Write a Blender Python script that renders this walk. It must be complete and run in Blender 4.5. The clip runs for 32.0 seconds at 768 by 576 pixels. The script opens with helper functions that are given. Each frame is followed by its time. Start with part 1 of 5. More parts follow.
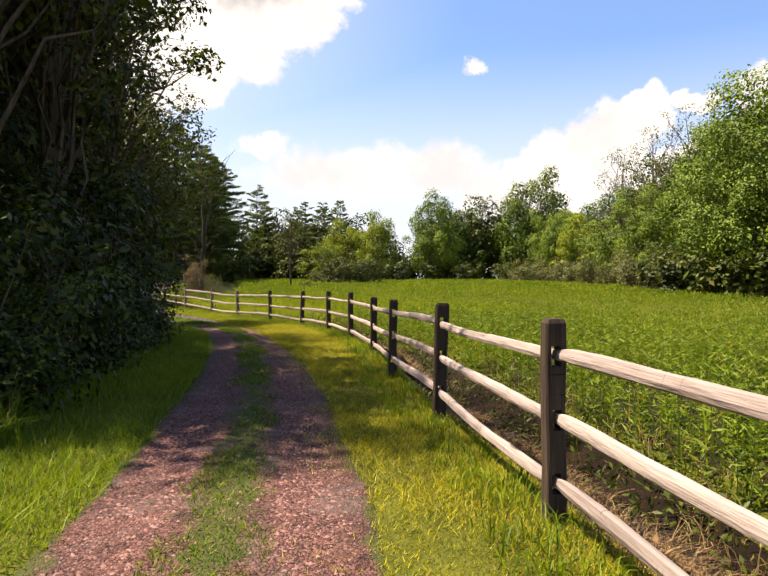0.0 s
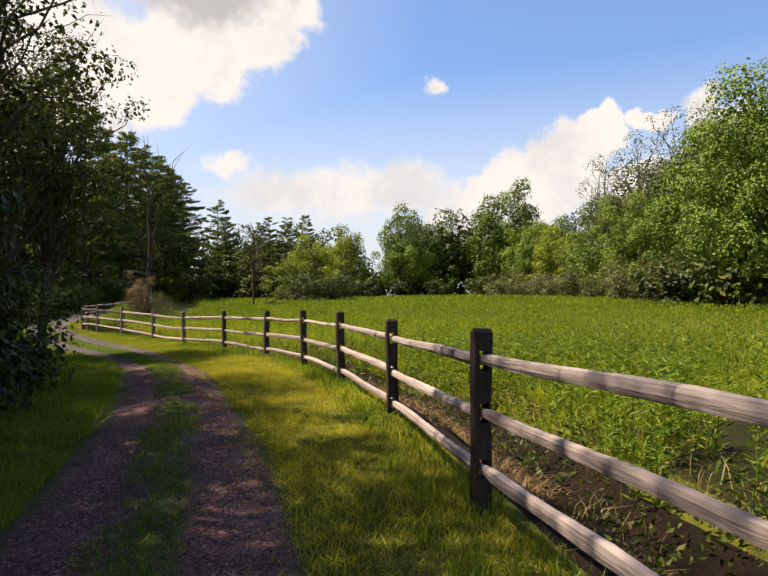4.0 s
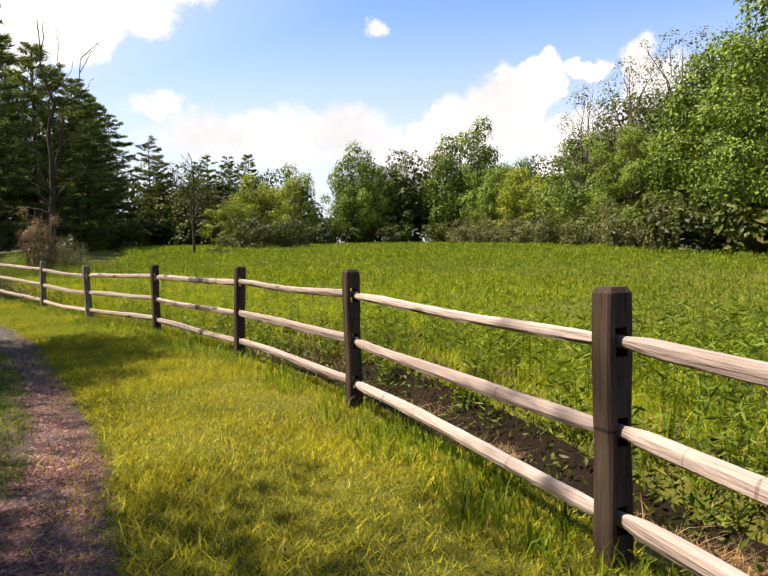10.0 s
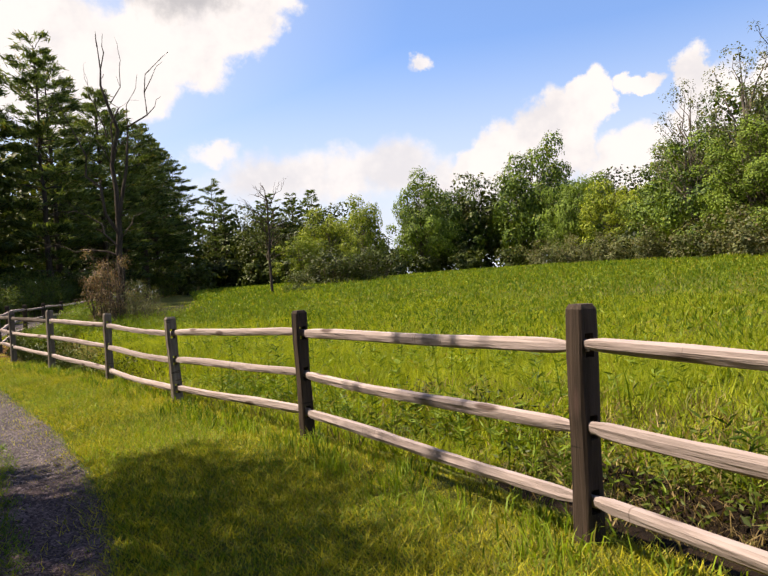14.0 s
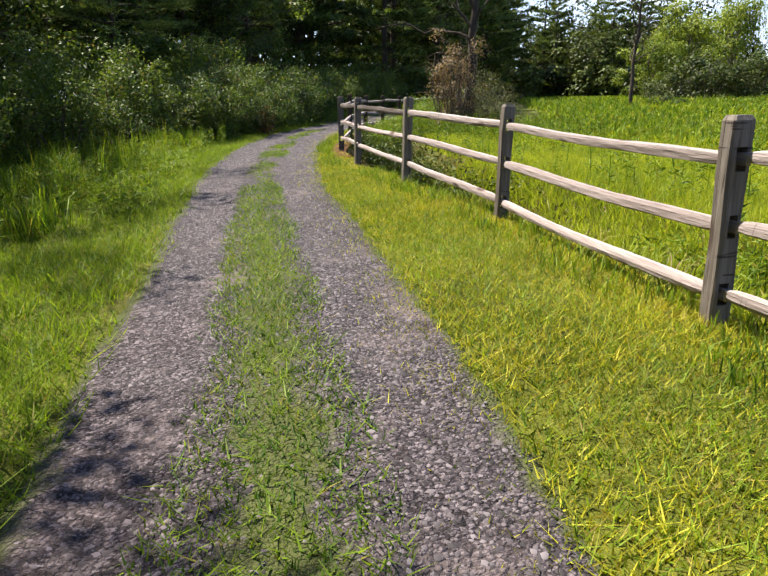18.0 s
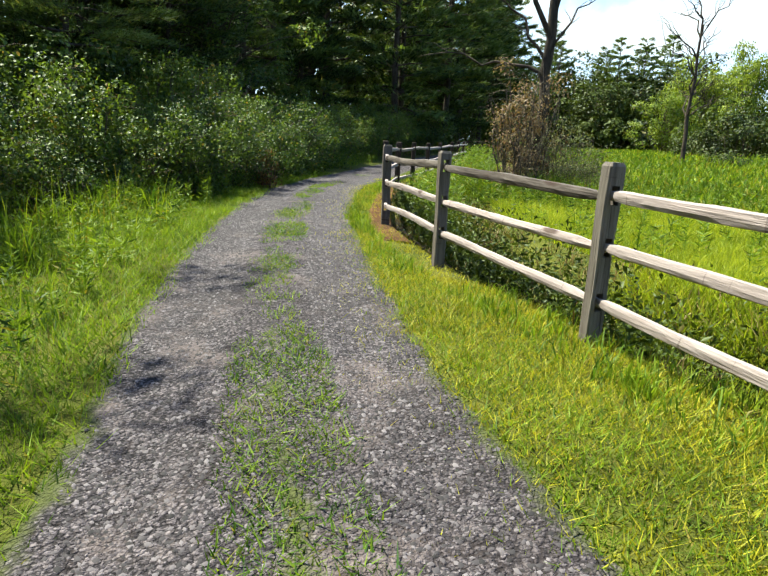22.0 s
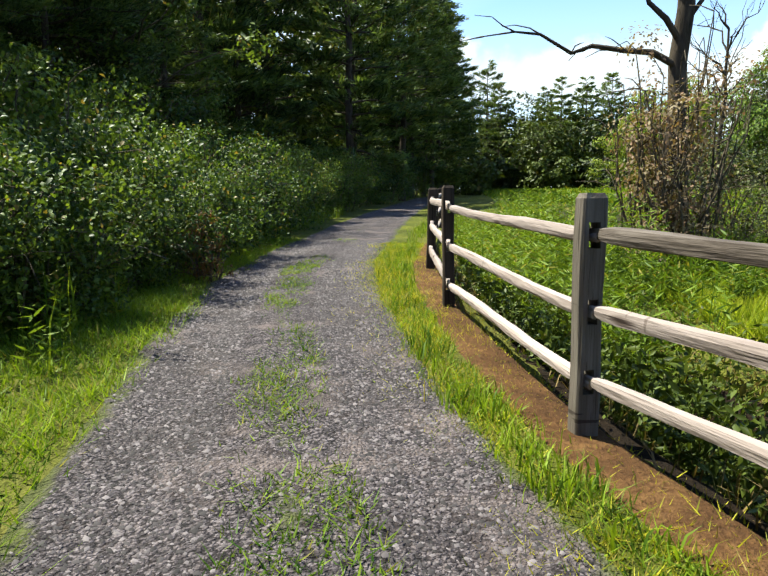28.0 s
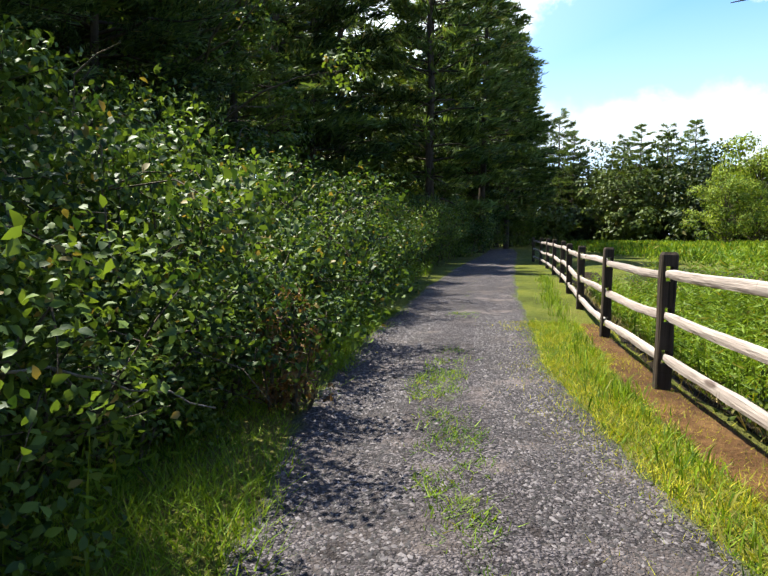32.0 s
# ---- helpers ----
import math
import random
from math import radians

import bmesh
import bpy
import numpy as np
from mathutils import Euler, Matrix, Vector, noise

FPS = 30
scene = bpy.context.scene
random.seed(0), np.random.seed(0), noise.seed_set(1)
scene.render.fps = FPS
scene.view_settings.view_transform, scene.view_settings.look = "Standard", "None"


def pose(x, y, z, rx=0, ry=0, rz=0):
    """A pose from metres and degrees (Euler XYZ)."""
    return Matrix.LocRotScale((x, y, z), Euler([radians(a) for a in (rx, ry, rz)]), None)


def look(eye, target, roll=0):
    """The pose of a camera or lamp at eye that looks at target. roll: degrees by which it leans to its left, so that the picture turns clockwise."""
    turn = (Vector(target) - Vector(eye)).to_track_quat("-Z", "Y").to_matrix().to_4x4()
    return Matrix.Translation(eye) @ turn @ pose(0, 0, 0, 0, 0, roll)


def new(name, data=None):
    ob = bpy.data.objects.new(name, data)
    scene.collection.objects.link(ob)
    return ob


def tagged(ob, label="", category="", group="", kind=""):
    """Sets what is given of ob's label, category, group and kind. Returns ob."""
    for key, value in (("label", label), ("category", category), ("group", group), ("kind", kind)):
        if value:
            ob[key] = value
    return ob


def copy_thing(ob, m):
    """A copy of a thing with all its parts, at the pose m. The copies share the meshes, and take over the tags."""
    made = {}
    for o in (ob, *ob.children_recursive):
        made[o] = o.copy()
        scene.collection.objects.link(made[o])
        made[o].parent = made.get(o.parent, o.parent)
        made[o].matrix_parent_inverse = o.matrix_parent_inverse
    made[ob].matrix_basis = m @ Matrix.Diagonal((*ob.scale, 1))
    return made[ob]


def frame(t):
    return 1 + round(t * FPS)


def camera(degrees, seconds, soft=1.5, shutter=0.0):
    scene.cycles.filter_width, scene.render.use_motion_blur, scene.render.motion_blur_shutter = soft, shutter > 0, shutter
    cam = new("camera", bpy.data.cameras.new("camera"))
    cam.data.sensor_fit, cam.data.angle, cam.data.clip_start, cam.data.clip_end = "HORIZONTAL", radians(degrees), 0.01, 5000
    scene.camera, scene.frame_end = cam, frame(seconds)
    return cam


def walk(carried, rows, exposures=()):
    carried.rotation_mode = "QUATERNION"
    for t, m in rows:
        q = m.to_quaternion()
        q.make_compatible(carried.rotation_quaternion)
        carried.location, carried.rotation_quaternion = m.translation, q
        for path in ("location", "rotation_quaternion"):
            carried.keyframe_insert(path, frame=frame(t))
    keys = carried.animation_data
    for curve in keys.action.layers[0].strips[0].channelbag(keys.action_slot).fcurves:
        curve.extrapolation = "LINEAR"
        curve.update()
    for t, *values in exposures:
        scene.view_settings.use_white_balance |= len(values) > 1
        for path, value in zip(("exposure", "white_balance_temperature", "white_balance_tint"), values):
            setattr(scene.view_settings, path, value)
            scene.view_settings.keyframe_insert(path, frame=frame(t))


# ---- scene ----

# ---------------------------------------------------------------- camera
cam = camera(63.1, 32.0)
# seconds, eye x y z, turn rx ry rz
PATH = [
    (0, 0.004, 0.206, 1.325, 89.62, -0.68, 0.37),
    (0.5, -0.091, 0.843, 1.313, 90.52, -0.73, 0.86),
    (1, -0.147, 1.482, 1.287, 91.68, -0.30, 1.11),
    (1.5, -0.215, 2.140, 1.302, 92.62, 0.17, 1.04),
    (2, -0.341, 2.811, 1.314, 93.20, 0.46, 0.59),
    (2.5, -0.474, 3.535, 1.303, 93.31, 0.63, -0.18),
    (3, -0.560, 4.250, 1.299, 92.97, 0.56, -1.04),
    (3.5, -0.649, 4.934, 1.281, 92.26, 0.42, -1.96),
    (4, -0.718, 5.623, 1.263, 91.24, 0.32, -2.79),
    (4.5, -0.798, 6.319, 1.242, 90.13, 0.13, -3.55),
    (6.5, -1.277, 8.979, 1.296, 90.15, -0.07, -5.14),
    (7, -1.412, 9.664, 1.298, 89.92, 0.07, -5.48),
    (7.5, -1.545, 10.393, 1.284, 89.17, 0.33, -5.76),
    (8, -1.678, 11.094, 1.265, 88.09, 0.38, -5.99),
    (8.5, -1.817, 11.789, 1.257, 86.95, 0.31, -6.32),
    (9, -1.964, 12.442, 1.250, 86.18, 0.25, -6.90),
    (9.5, -2.121, 13.054, 1.242, 86.05, 0.23, -7.62),
    (10, -2.280, 13.647, 1.262, 86.45, 0.26, -8.22),
    (10.5, -2.437, 14.268, 1.285, 87.14, 0.29, -8.51),
    (11, -2.620, 14.964, 1.278, 87.79, 0.34, -8.54),
    (11.5, -2.779, 15.649, 1.278, 88.12, 0.43, -8.26),
    (12, -2.974, 16.343, 1.255, 88.31, 0.59, -7.80),
    (12.5, -3.216, 17.077, 1.234, 88.50, 0.85, -7.11),
    (13, -3.520, 17.825, 1.232, 88.78, 1.52, -6.15),
    (13.5, -3.850, 18.518, 1.234, 89.15, 2.64, -4.96),
    (14, -4.169, 19.116, 1.218, 89.47, 3.81, -3.01),
    (14.5, -4.483, 19.704, 1.203, 89.27, 4.57, 0.85),
    (15, -4.809, 20.351, 1.175, 88.44, 4.65, 5.67),
    (15.5, -5.104, 20.973, 1.160, 86.88, 3.77, 10.62),
    (17.5, -6.465, 23.157, 1.004, 76.00, 0.53, 23.56),
    (18, -6.848, 23.692, 0.999, 73.63, -0.07, 24.47),
    (18.5, -7.232, 24.154, 1.008, 72.27, -0.67, 25.01),
    (19, -7.653, 24.739, 1.027, 72.09, -1.35, 25.28),
    (19.5, -8.069, 25.300, 1.061, 72.89, -1.91, 25.40),
    (20, -8.475, 25.810, 1.098, 74.24, -2.37, 25.43),
    (20.5, -8.844, 26.271, 1.122, 75.51, -2.69, 25.24),
    (21, -9.279, 26.863, 1.142, 76.46, -2.62, 24.80),
    (21.5, -9.686, 27.405, 1.135, 77.03, -2.49, 24.19),
    (22, -10.091, 27.908, 1.134, 77.28, -2.42, 23.48),
    (22.5, -10.454, 28.344, 1.137, 77.51, -2.33, 22.78),
    (23, -10.788, 28.747, 1.143, 77.90, -2.23, 22.19),
    (23.5, -11.132, 29.192, 1.163, 78.91, -1.83, 22.03),
    (24, -11.472, 29.680, 1.194, 79.94, -1.29, 22.01),
    (24.5, -11.803, 30.164, 1.212, 80.62, -0.86, 21.97),
    (25, -12.126, 30.618, 1.205, 80.99, -0.70, 21.60),
    (25.5, -12.449, 31.089, 1.206, 81.06, -0.55, 20.89),
    (27.5, -13.626, 33.023, 1.141, 81.51, 0.47, 17.34),
    (28, -13.885, 33.527, 1.156, 81.64, 0.06, 17.53),
    (28.5, -14.148, 34.033, 1.183, 81.79, -0.73, 18.12),
    (29, -14.436, 34.522, 1.196, 82.08, -1.15, 19.02),
    (29.5, -14.779, 35.009, 1.215, 82.48, -1.09, 20.09),
    (30, -15.109, 35.407, 1.244, 82.85, -0.76, 21.36),
    (30.5, -15.401, 35.735, 1.266, 83.37, -0.34, 22.86),
    (31, -15.653, 36.032, 1.279, 84.03, -0.03, 24.09),
    (31.5, -15.870, 36.303, 1.285, 84.88, -0.16, 24.29),
    (32, -16.071, 36.556, 1.308, 86.00, -0.63, 22.89),
]
EXPOSURES = [(0.0, 1.62, 7500, 14), (2.0, 1.45, 7400, 13), (3.0, 1.36, 7300, 13), (4.5, 1.35, 7300, 13), (9.0, 1.60, 7200, 13), (14.0, 1.42, 7100, 15), (15.5, 1.38, 6900, 12), (18.0, 1.82, 6250, 9), (20.0, 1.98, 6000, 2), (21.5, 2.00, 6100, -4), (24.0, 1.70, 6000, -5), (28.0, 1.85, 6200, -2), (32.0, 1.92, 6100, 0)]
walk(cam, [(t, pose(x, y, z, rx, ry, rz)) for t, x, y, z, rx, ry, rz in PATH], EXPOSURES)

# ---------------------------------------------------------------- sky and sun
SUN_AZ, SUN_EL = -80.0, 61.0      # degrees from +y towards +x; above the horizon


def direction(az, el):
    a, e = radians(az), radians(el)
    return Vector((math.sin(a) * math.cos(e), math.cos(a) * math.cos(e), math.sin(e)))


sun_data = bpy.data.lights.new("sun", "SUN")
sun_data.energy, sun_data.angle, sun_data.color = 5.0, radians(0.8), (1.0, 0.91, 0.74)
sun = new("sun", sun_data)
sun.matrix_world = look((0, 0, 60), Vector((0, 0, 60)) - direction(SUN_AZ, SUN_EL))


class Nodes:
    """Short hand for a node tree."""

    def __init__(self, tree):
        self.tree = tree
        tree.nodes.clear()

    def add(self, kind, **settings):
        node = self.tree.nodes.new(kind)
        for key, value in settings.items():
            if key == "operation":
                node.operation = value
            elif key == "blend_type":
                node.blend_type = value
            elif key == "data_type":
                node.data_type = value
        return node

    def put(self, socket, value):
        if isinstance(value, bpy.types.NodeSocket):
            self.tree.links.new(value, socket)
        else:
            socket.default_value = value

    def math(self, operation, a, b=0.0, c=0.0, clamp=False):
        node = self.add("ShaderNodeMath", operation=operation)
        node.use_clamp = clamp
        for socket, value in zip(node.inputs, (a, b, c)):
            self.put(socket, value)
        return node.outputs[0]

    def vmath(self, operation, a, b=(0, 0, 0), scale=1.0):
        node = self.add("ShaderNodeVectorMath", operation=operation)
        self.put(node.inputs[0], a)
        self.put(node.inputs[1], b)
        if operation == "SCALE":
            self.put(node.inputs[3], scale)
        return node.outputs["Value"] if operation == "DOT_PRODUCT" else node.outputs[0]

    def noise(self, vector, scale, detail=4.0, rough=0.55, distortion=0.0):
        node = self.add("ShaderNodeTexNoise")
        self.put(node.inputs["Vector"], vector)
        node.inputs["Scale"].default_value, node.inputs["Detail"].default_value = scale, detail
        node.inputs["Roughness"].default_value, node.inputs["Distortion"].default_value = rough, distortion
        return node.outputs["Fac"]

    def voronoi(self, vector, scale, output="Distance", feature="F1"):
        node = self.add("ShaderNodeTexVoronoi")
        node.feature = feature
        self.put(node.inputs["Vector"], vector)
        node.inputs["Scale"].default_value = scale
        return node.outputs[output]

    def ramp(self, fac, stops):
        node = self.add("ShaderNodeValToRGB")
        self.put(node.inputs[0], fac)
        elements = node.color_ramp.elements
        while len(elements) < len(stops):
            elements.new(0.5)
        for element, (at, colour) in zip(elements, stops):
            element.position = at
            element.color = (*colour, 1) if len(colour) == 3 else colour
        return node.outputs[0]

    def between(self, fac, low, high):
        node = self.add("ShaderNodeMapRange")
        node.interpolation_type = "SMOOTHSTEP"
        self.put(node.inputs[0], fac)
        node.inputs[1].default_value, node.inputs[2].default_value = low, high
        return node.outputs[0]

    def mix(self, fac, a, b, blend="MIX"):
        node = self.add("ShaderNodeMix", data_type="RGBA", blend_type=blend)
        self.put(node.inputs[0], fac)
        for socket, value in ((node.inputs[6], a), (node.inputs[7], b)):
            self.put(socket, (*value, 1) if isinstance(value, tuple) and len(value) == 3 else value)
        return node.outputs[2]

    def bump(self, height, strength, distance):
        node = self.add("ShaderNodeBump")
        node.inputs["Strength"].default_value, node.inputs["Distance"].default_value = strength, distance
        self.put(node.inputs["Height"], height)
        return node.outputs[0]


def make_sky():
    world = bpy.data.worlds.new("sky")
    world.use_nodes = True
    scene.world = world
    n = Nodes(world.node_tree)
    sky = n.add("ShaderNodeTexSky")
    sky.sky_type, sky.sun_disc = "NISHITA", False
    sky.sun_elevation, sky.sun_rotation = radians(SUN_EL), radians(SUN_AZ)
    sky.air_density, sky.dust_density, sky.ozone_density = 1.0, 0.6, 1.6
    ray = n.add("ShaderNodeTexCoord").outputs["Generated"]
    rough = n.math("SUBTRACT", n.noise(ray, 14.0, 7.0, 0.6), 0.5)
    fine = n.math("SUBTRACT", n.noise(ray, 40.0, 5.0, 0.6), 0.5)
    edge = n.math("ADD", n.math("MULTIPLY", rough, 1.1), n.math("MULTIPLY", fine, 0.45))

    torn = n.add("ShaderNodeTexNoise")
    n.put(torn.inputs["Vector"], ray)
    torn.inputs["Scale"].default_value, torn.inputs["Detail"].default_value, torn.inputs["Roughness"].default_value = 13.0, 7.0, 0.62
    bent_ray = n.vmath("ADD", ray, n.vmath("SCALE", n.vmath("SUBTRACT", torn.outputs["Color"], (0.5, 0.5, 0.5)), (0, 0, 0), 0.085))

    def heap_of(az, el, wide, high):
        """1 at the heart of a cloud, 0 at its rim, less beyond."""
        c = direction(az, el)
        right = Vector((math.cos(radians(az)), -math.sin(radians(az)), 0))
        up = right.cross(c)
        a = n.math("MULTIPLY", n.vmath("DOT_PRODUCT", bent_ray, tuple(right)), 1 / math.sin(radians(wide)))
        b = n.math("MULTIPLY", n.vmath("DOT_PRODUCT", n.vmath("SUBTRACT", bent_ray, tuple(c)), tuple(up)), 1 / math.sin(radians(high)))
        q = n.math("SQRT", n.math("ADD", n.math("MULTIPLY", a, a), n.math("MULTIPLY", b, b)))
        front = n.math("GREATER_THAN", n.vmath("DOT_PRODUCT", ray, tuple(c)), 0.0)
        return n.math("SUBTRACT", n.math("MULTIPLY", n.math("SUBTRACT", 4.0, q), front), 3.0)

    def bank(heaps):
        cloud = heap_of(*heaps[0])
        for heap in heaps[1:]:
            cloud = n.math("MAXIMUM", cloud, heap_of(*heap))
        return cloud

    # cumulus: azimuth, elevation, half width, half height (degrees)
    crisp = bank(((9.5, 7.0, 3.2, 2.4), (12.4, 8.2, 3.3, 3.4), (15.2, 9.5, 3.6, 4.2), (18.0, 10.6, 3.4, 4.3), (20.3, 12.0, 2.9, 4.2), (22.2, 14.2, 1.7, 2.8), (26.0, 15.0, 2.4, 1.0), (26.0, 7.6, 5.0, 4.0),
                  (30.4, 14.2, 1.5, 3.0), (31.8, 10.5, 3.5, 5.2), (36.0, 11.0, 5.0, 4.0), (-6.4, 27.5, 3.6, 5.0), (-9.2, 23.6, 4.6, 4.2), (-14.0, 21.6, 5.0, 4.2), (-18.2, 18.8, 4.6, 4.4), (-24.0, 19.0, 6.5, 6.0),
                  (-31.0, 22.0, 9.0, 8.0), (-15.0, 29.0, 9.0, 5.0)))
    soft = bank(((-5.5, 9.8, 6.5, 2.9), (0.5, 10.0, 4.5, 2.6), (5.0, 10.2, 4.6, 2.9), (8.6, 9.0, 3.4, 2.3), (-11.4, 12.2, 2.1, 1.1), (7.8, 19.2, 1.05, 0.75), (-45, 14, 14, 6), (60, 16, 12, 5), (150, 18, 20, 7), (-130, 20, 18, 8)))
    body = n.between(n.math("ADD", crisp, n.math("MULTIPLY", edge, 0.45)), -0.08, 0.20)
    veil = n.between(n.math("ADD", soft, n.math("MULTIPLY", edge, 0.75)), -0.12, 0.55)
    body = n.math("MAXIMUM", body, n.math("MULTIPLY", veil, 0.92))
    grey = n.between(n.math("ADD", heap_of(-13.5, 27.0, 8.5, 4.6), n.math("MULTIPLY", edge, 0.8)), 0.0, 0.5)
    height = n.add("ShaderNodeSeparateXYZ")
    n.put(height.inputs[0], ray)
    # thin white haze low over the woods, thicker towards the sun
    haze = n.math("MULTIPLY", n.between(height.outputs[2], 0.43, 0.05), 0.88)
    sunward = n.between(n.vmath("DOT_PRODUCT", ray, tuple(direction(SUN_AZ, 20))), 0.0, 0.85)
    haze = n.math("MAXIMUM", n.math("MAXIMUM", haze, 0.10), n.math("MULTIPLY", sunward, 0.82))
    shade = n.between(n.noise(ray, 9.0, 5.0, 0.6), 0.44, 0.70)
    white = n.mix(shade, (10.6, 10.6, 10.7), (8.6, 8.8, 9.4))
    white = n.mix(n.math("MULTIPLY", grey, 0.8), white, (5.2, 5.4, 5.9))
    blue = n.mix(1.0, sky.outputs[0], (1.2, 1.8, 2.5), "MULTIPLY")
    veiled = n.mix(haze, blue, (8.8, 9.6, 10.6))
    full = n.mix(body, veiled, white)
    back = n.add("ShaderNodeBackground")
    n.put(back.inputs[0], full)
    back.inputs[1].default_value = 0.0355
    out = n.add("ShaderNodeOutputWorld")
    n.put(out.inputs[0], back.outputs[0])


make_sky()

# ---------------------------------------------------------------- materials
def material(name):
    mat = bpy.data.materials.new(name)
    mat.use_nodes = True
    n = Nodes(mat.node_tree)
    out = n.add("ShaderNodeOutputMaterial")
    return mat, n, out


def principled(n, out, colour, rough=0.8, normal=None, specular=0.3):
    shader = n.add("ShaderNodeBsdfPrincipled")
    n.put(shader.inputs["Base Color"], colour if isinstance(colour, bpy.types.NodeSocket) else (*colour, 1))
    n.put(shader.inputs["Roughness"], rough)
    shader.inputs["Specular IOR Level"].default_value = specular
    if normal is not None:
        n.put(shader.inputs["Normal"], normal)
    n.put(out.inputs[0], shader.outputs[0])
    return shader


def foliage(name, dark, light, dry, dry_share=0.08, through_share=0.35, patch=0.4, rough=0.55, gloss=0.16):
    """Leaf or blade: colour by island and by patches of ground, light passing through."""
    mat, n, out = material(name)
    where = n.add("ShaderNodeTexCoord").outputs["Object"]
    info = n.add("ShaderNodeObjectInfo")
    island = n.add("ShaderNodeNewGeometry").outputs["Random Per Island"]
    patches = n.noise(where, patch, 3.0)
    tone = n.math("ADD", n.math("MULTIPLY", island, 0.55), n.math("MULTIPLY", patches, 0.75))
    tone = n.math("ADD", tone, n.math("MULTIPLY", n.math("SUBTRACT", info.outputs["Random"], 0.5), 0.35))
    colour = n.mix(n.between(tone, 0.30, 0.98), dark, light)
    other = n.math("FRACT", n.math("MULTIPLY", island, 17.31))
    colour = n.mix(n.math("MULTIPLY", n.math("LESS_THAN", other, dry_share), 0.8), colour, dry)
    shader = n.add("ShaderNodeBsdfPrincipled")
    n.put(shader.inputs["Base Color"], colour)
    shader.inputs["Roughness"].default_value, shader.inputs["Specular IOR Level"].default_value = rough, gloss
    thin = n.add("ShaderNodeBsdfTranslucent")
    n.put(thin.inputs[0], n.mix(1.0, colour, (1.25, 1.2, 0.55), "MULTIPLY"))
    both = n.add("ShaderNodeMixShader")
    both.inputs[0].default_value = through_share
    n.put(both.inputs[1], shader.outputs[0])
    n.put(both.inputs[2], thin.outputs[0])
    n.put(out.inputs[0], both.outputs[0])
    return mat


def ground_material():
    """Soil and matted turf under the blades; wilder and greener away from the road."""
    mat, n, out = material("turf")
    where = n.add("ShaderNodeTexCoord").outputs["Object"]
    big, mid, fine = n.noise(where, 0.09, 4.0), n.noise(where, 0.9, 5.0), n.noise(where, 14.0, 5.0, 0.65)
    green = n.ramp(n.math("ADD", n.math("MULTIPLY", mid, 0.6), n.math("MULTIPLY", fine, 0.45)),
                   [(0.30, (0.018, 0.022, 0.005)), (0.50, (0.062, 0.070, 0.010)), (0.72, (0.130, 0.130, 0.018))])
    straw = n.mix(n.between(n.math("ADD", big, n.math("MULTIPLY", mid, 0.25)), 0.62, 0.80), green, (0.090, 0.082, 0.022))
    soil = n.mix(n.between(n.math("ADD", n.math("MULTIPLY", mid, 0.5), n.math("MULTIPLY", fine, 0.5)), 0.60, 0.72), straw, (0.042, 0.028, 0.015))
    high = n.math("ADD", n.math("MULTIPLY", fine, 0.6), n.noise(where, 45.0, 3.0))
    principled(n, out, soil, 0.95, n.bump(high, 0.8, 0.06), 0.1)
    return mat


def chips_noise(n, where):
    """Colour noise that breaks round cells into angular chips."""
    node = n.add("ShaderNodeTexNoise")
    n.put(node.inputs["Vector"], where)
    node.inputs["Scale"].default_value, node.inputs["Detail"].default_value = 45.0, 2.0
    return node.outputs["Color"]


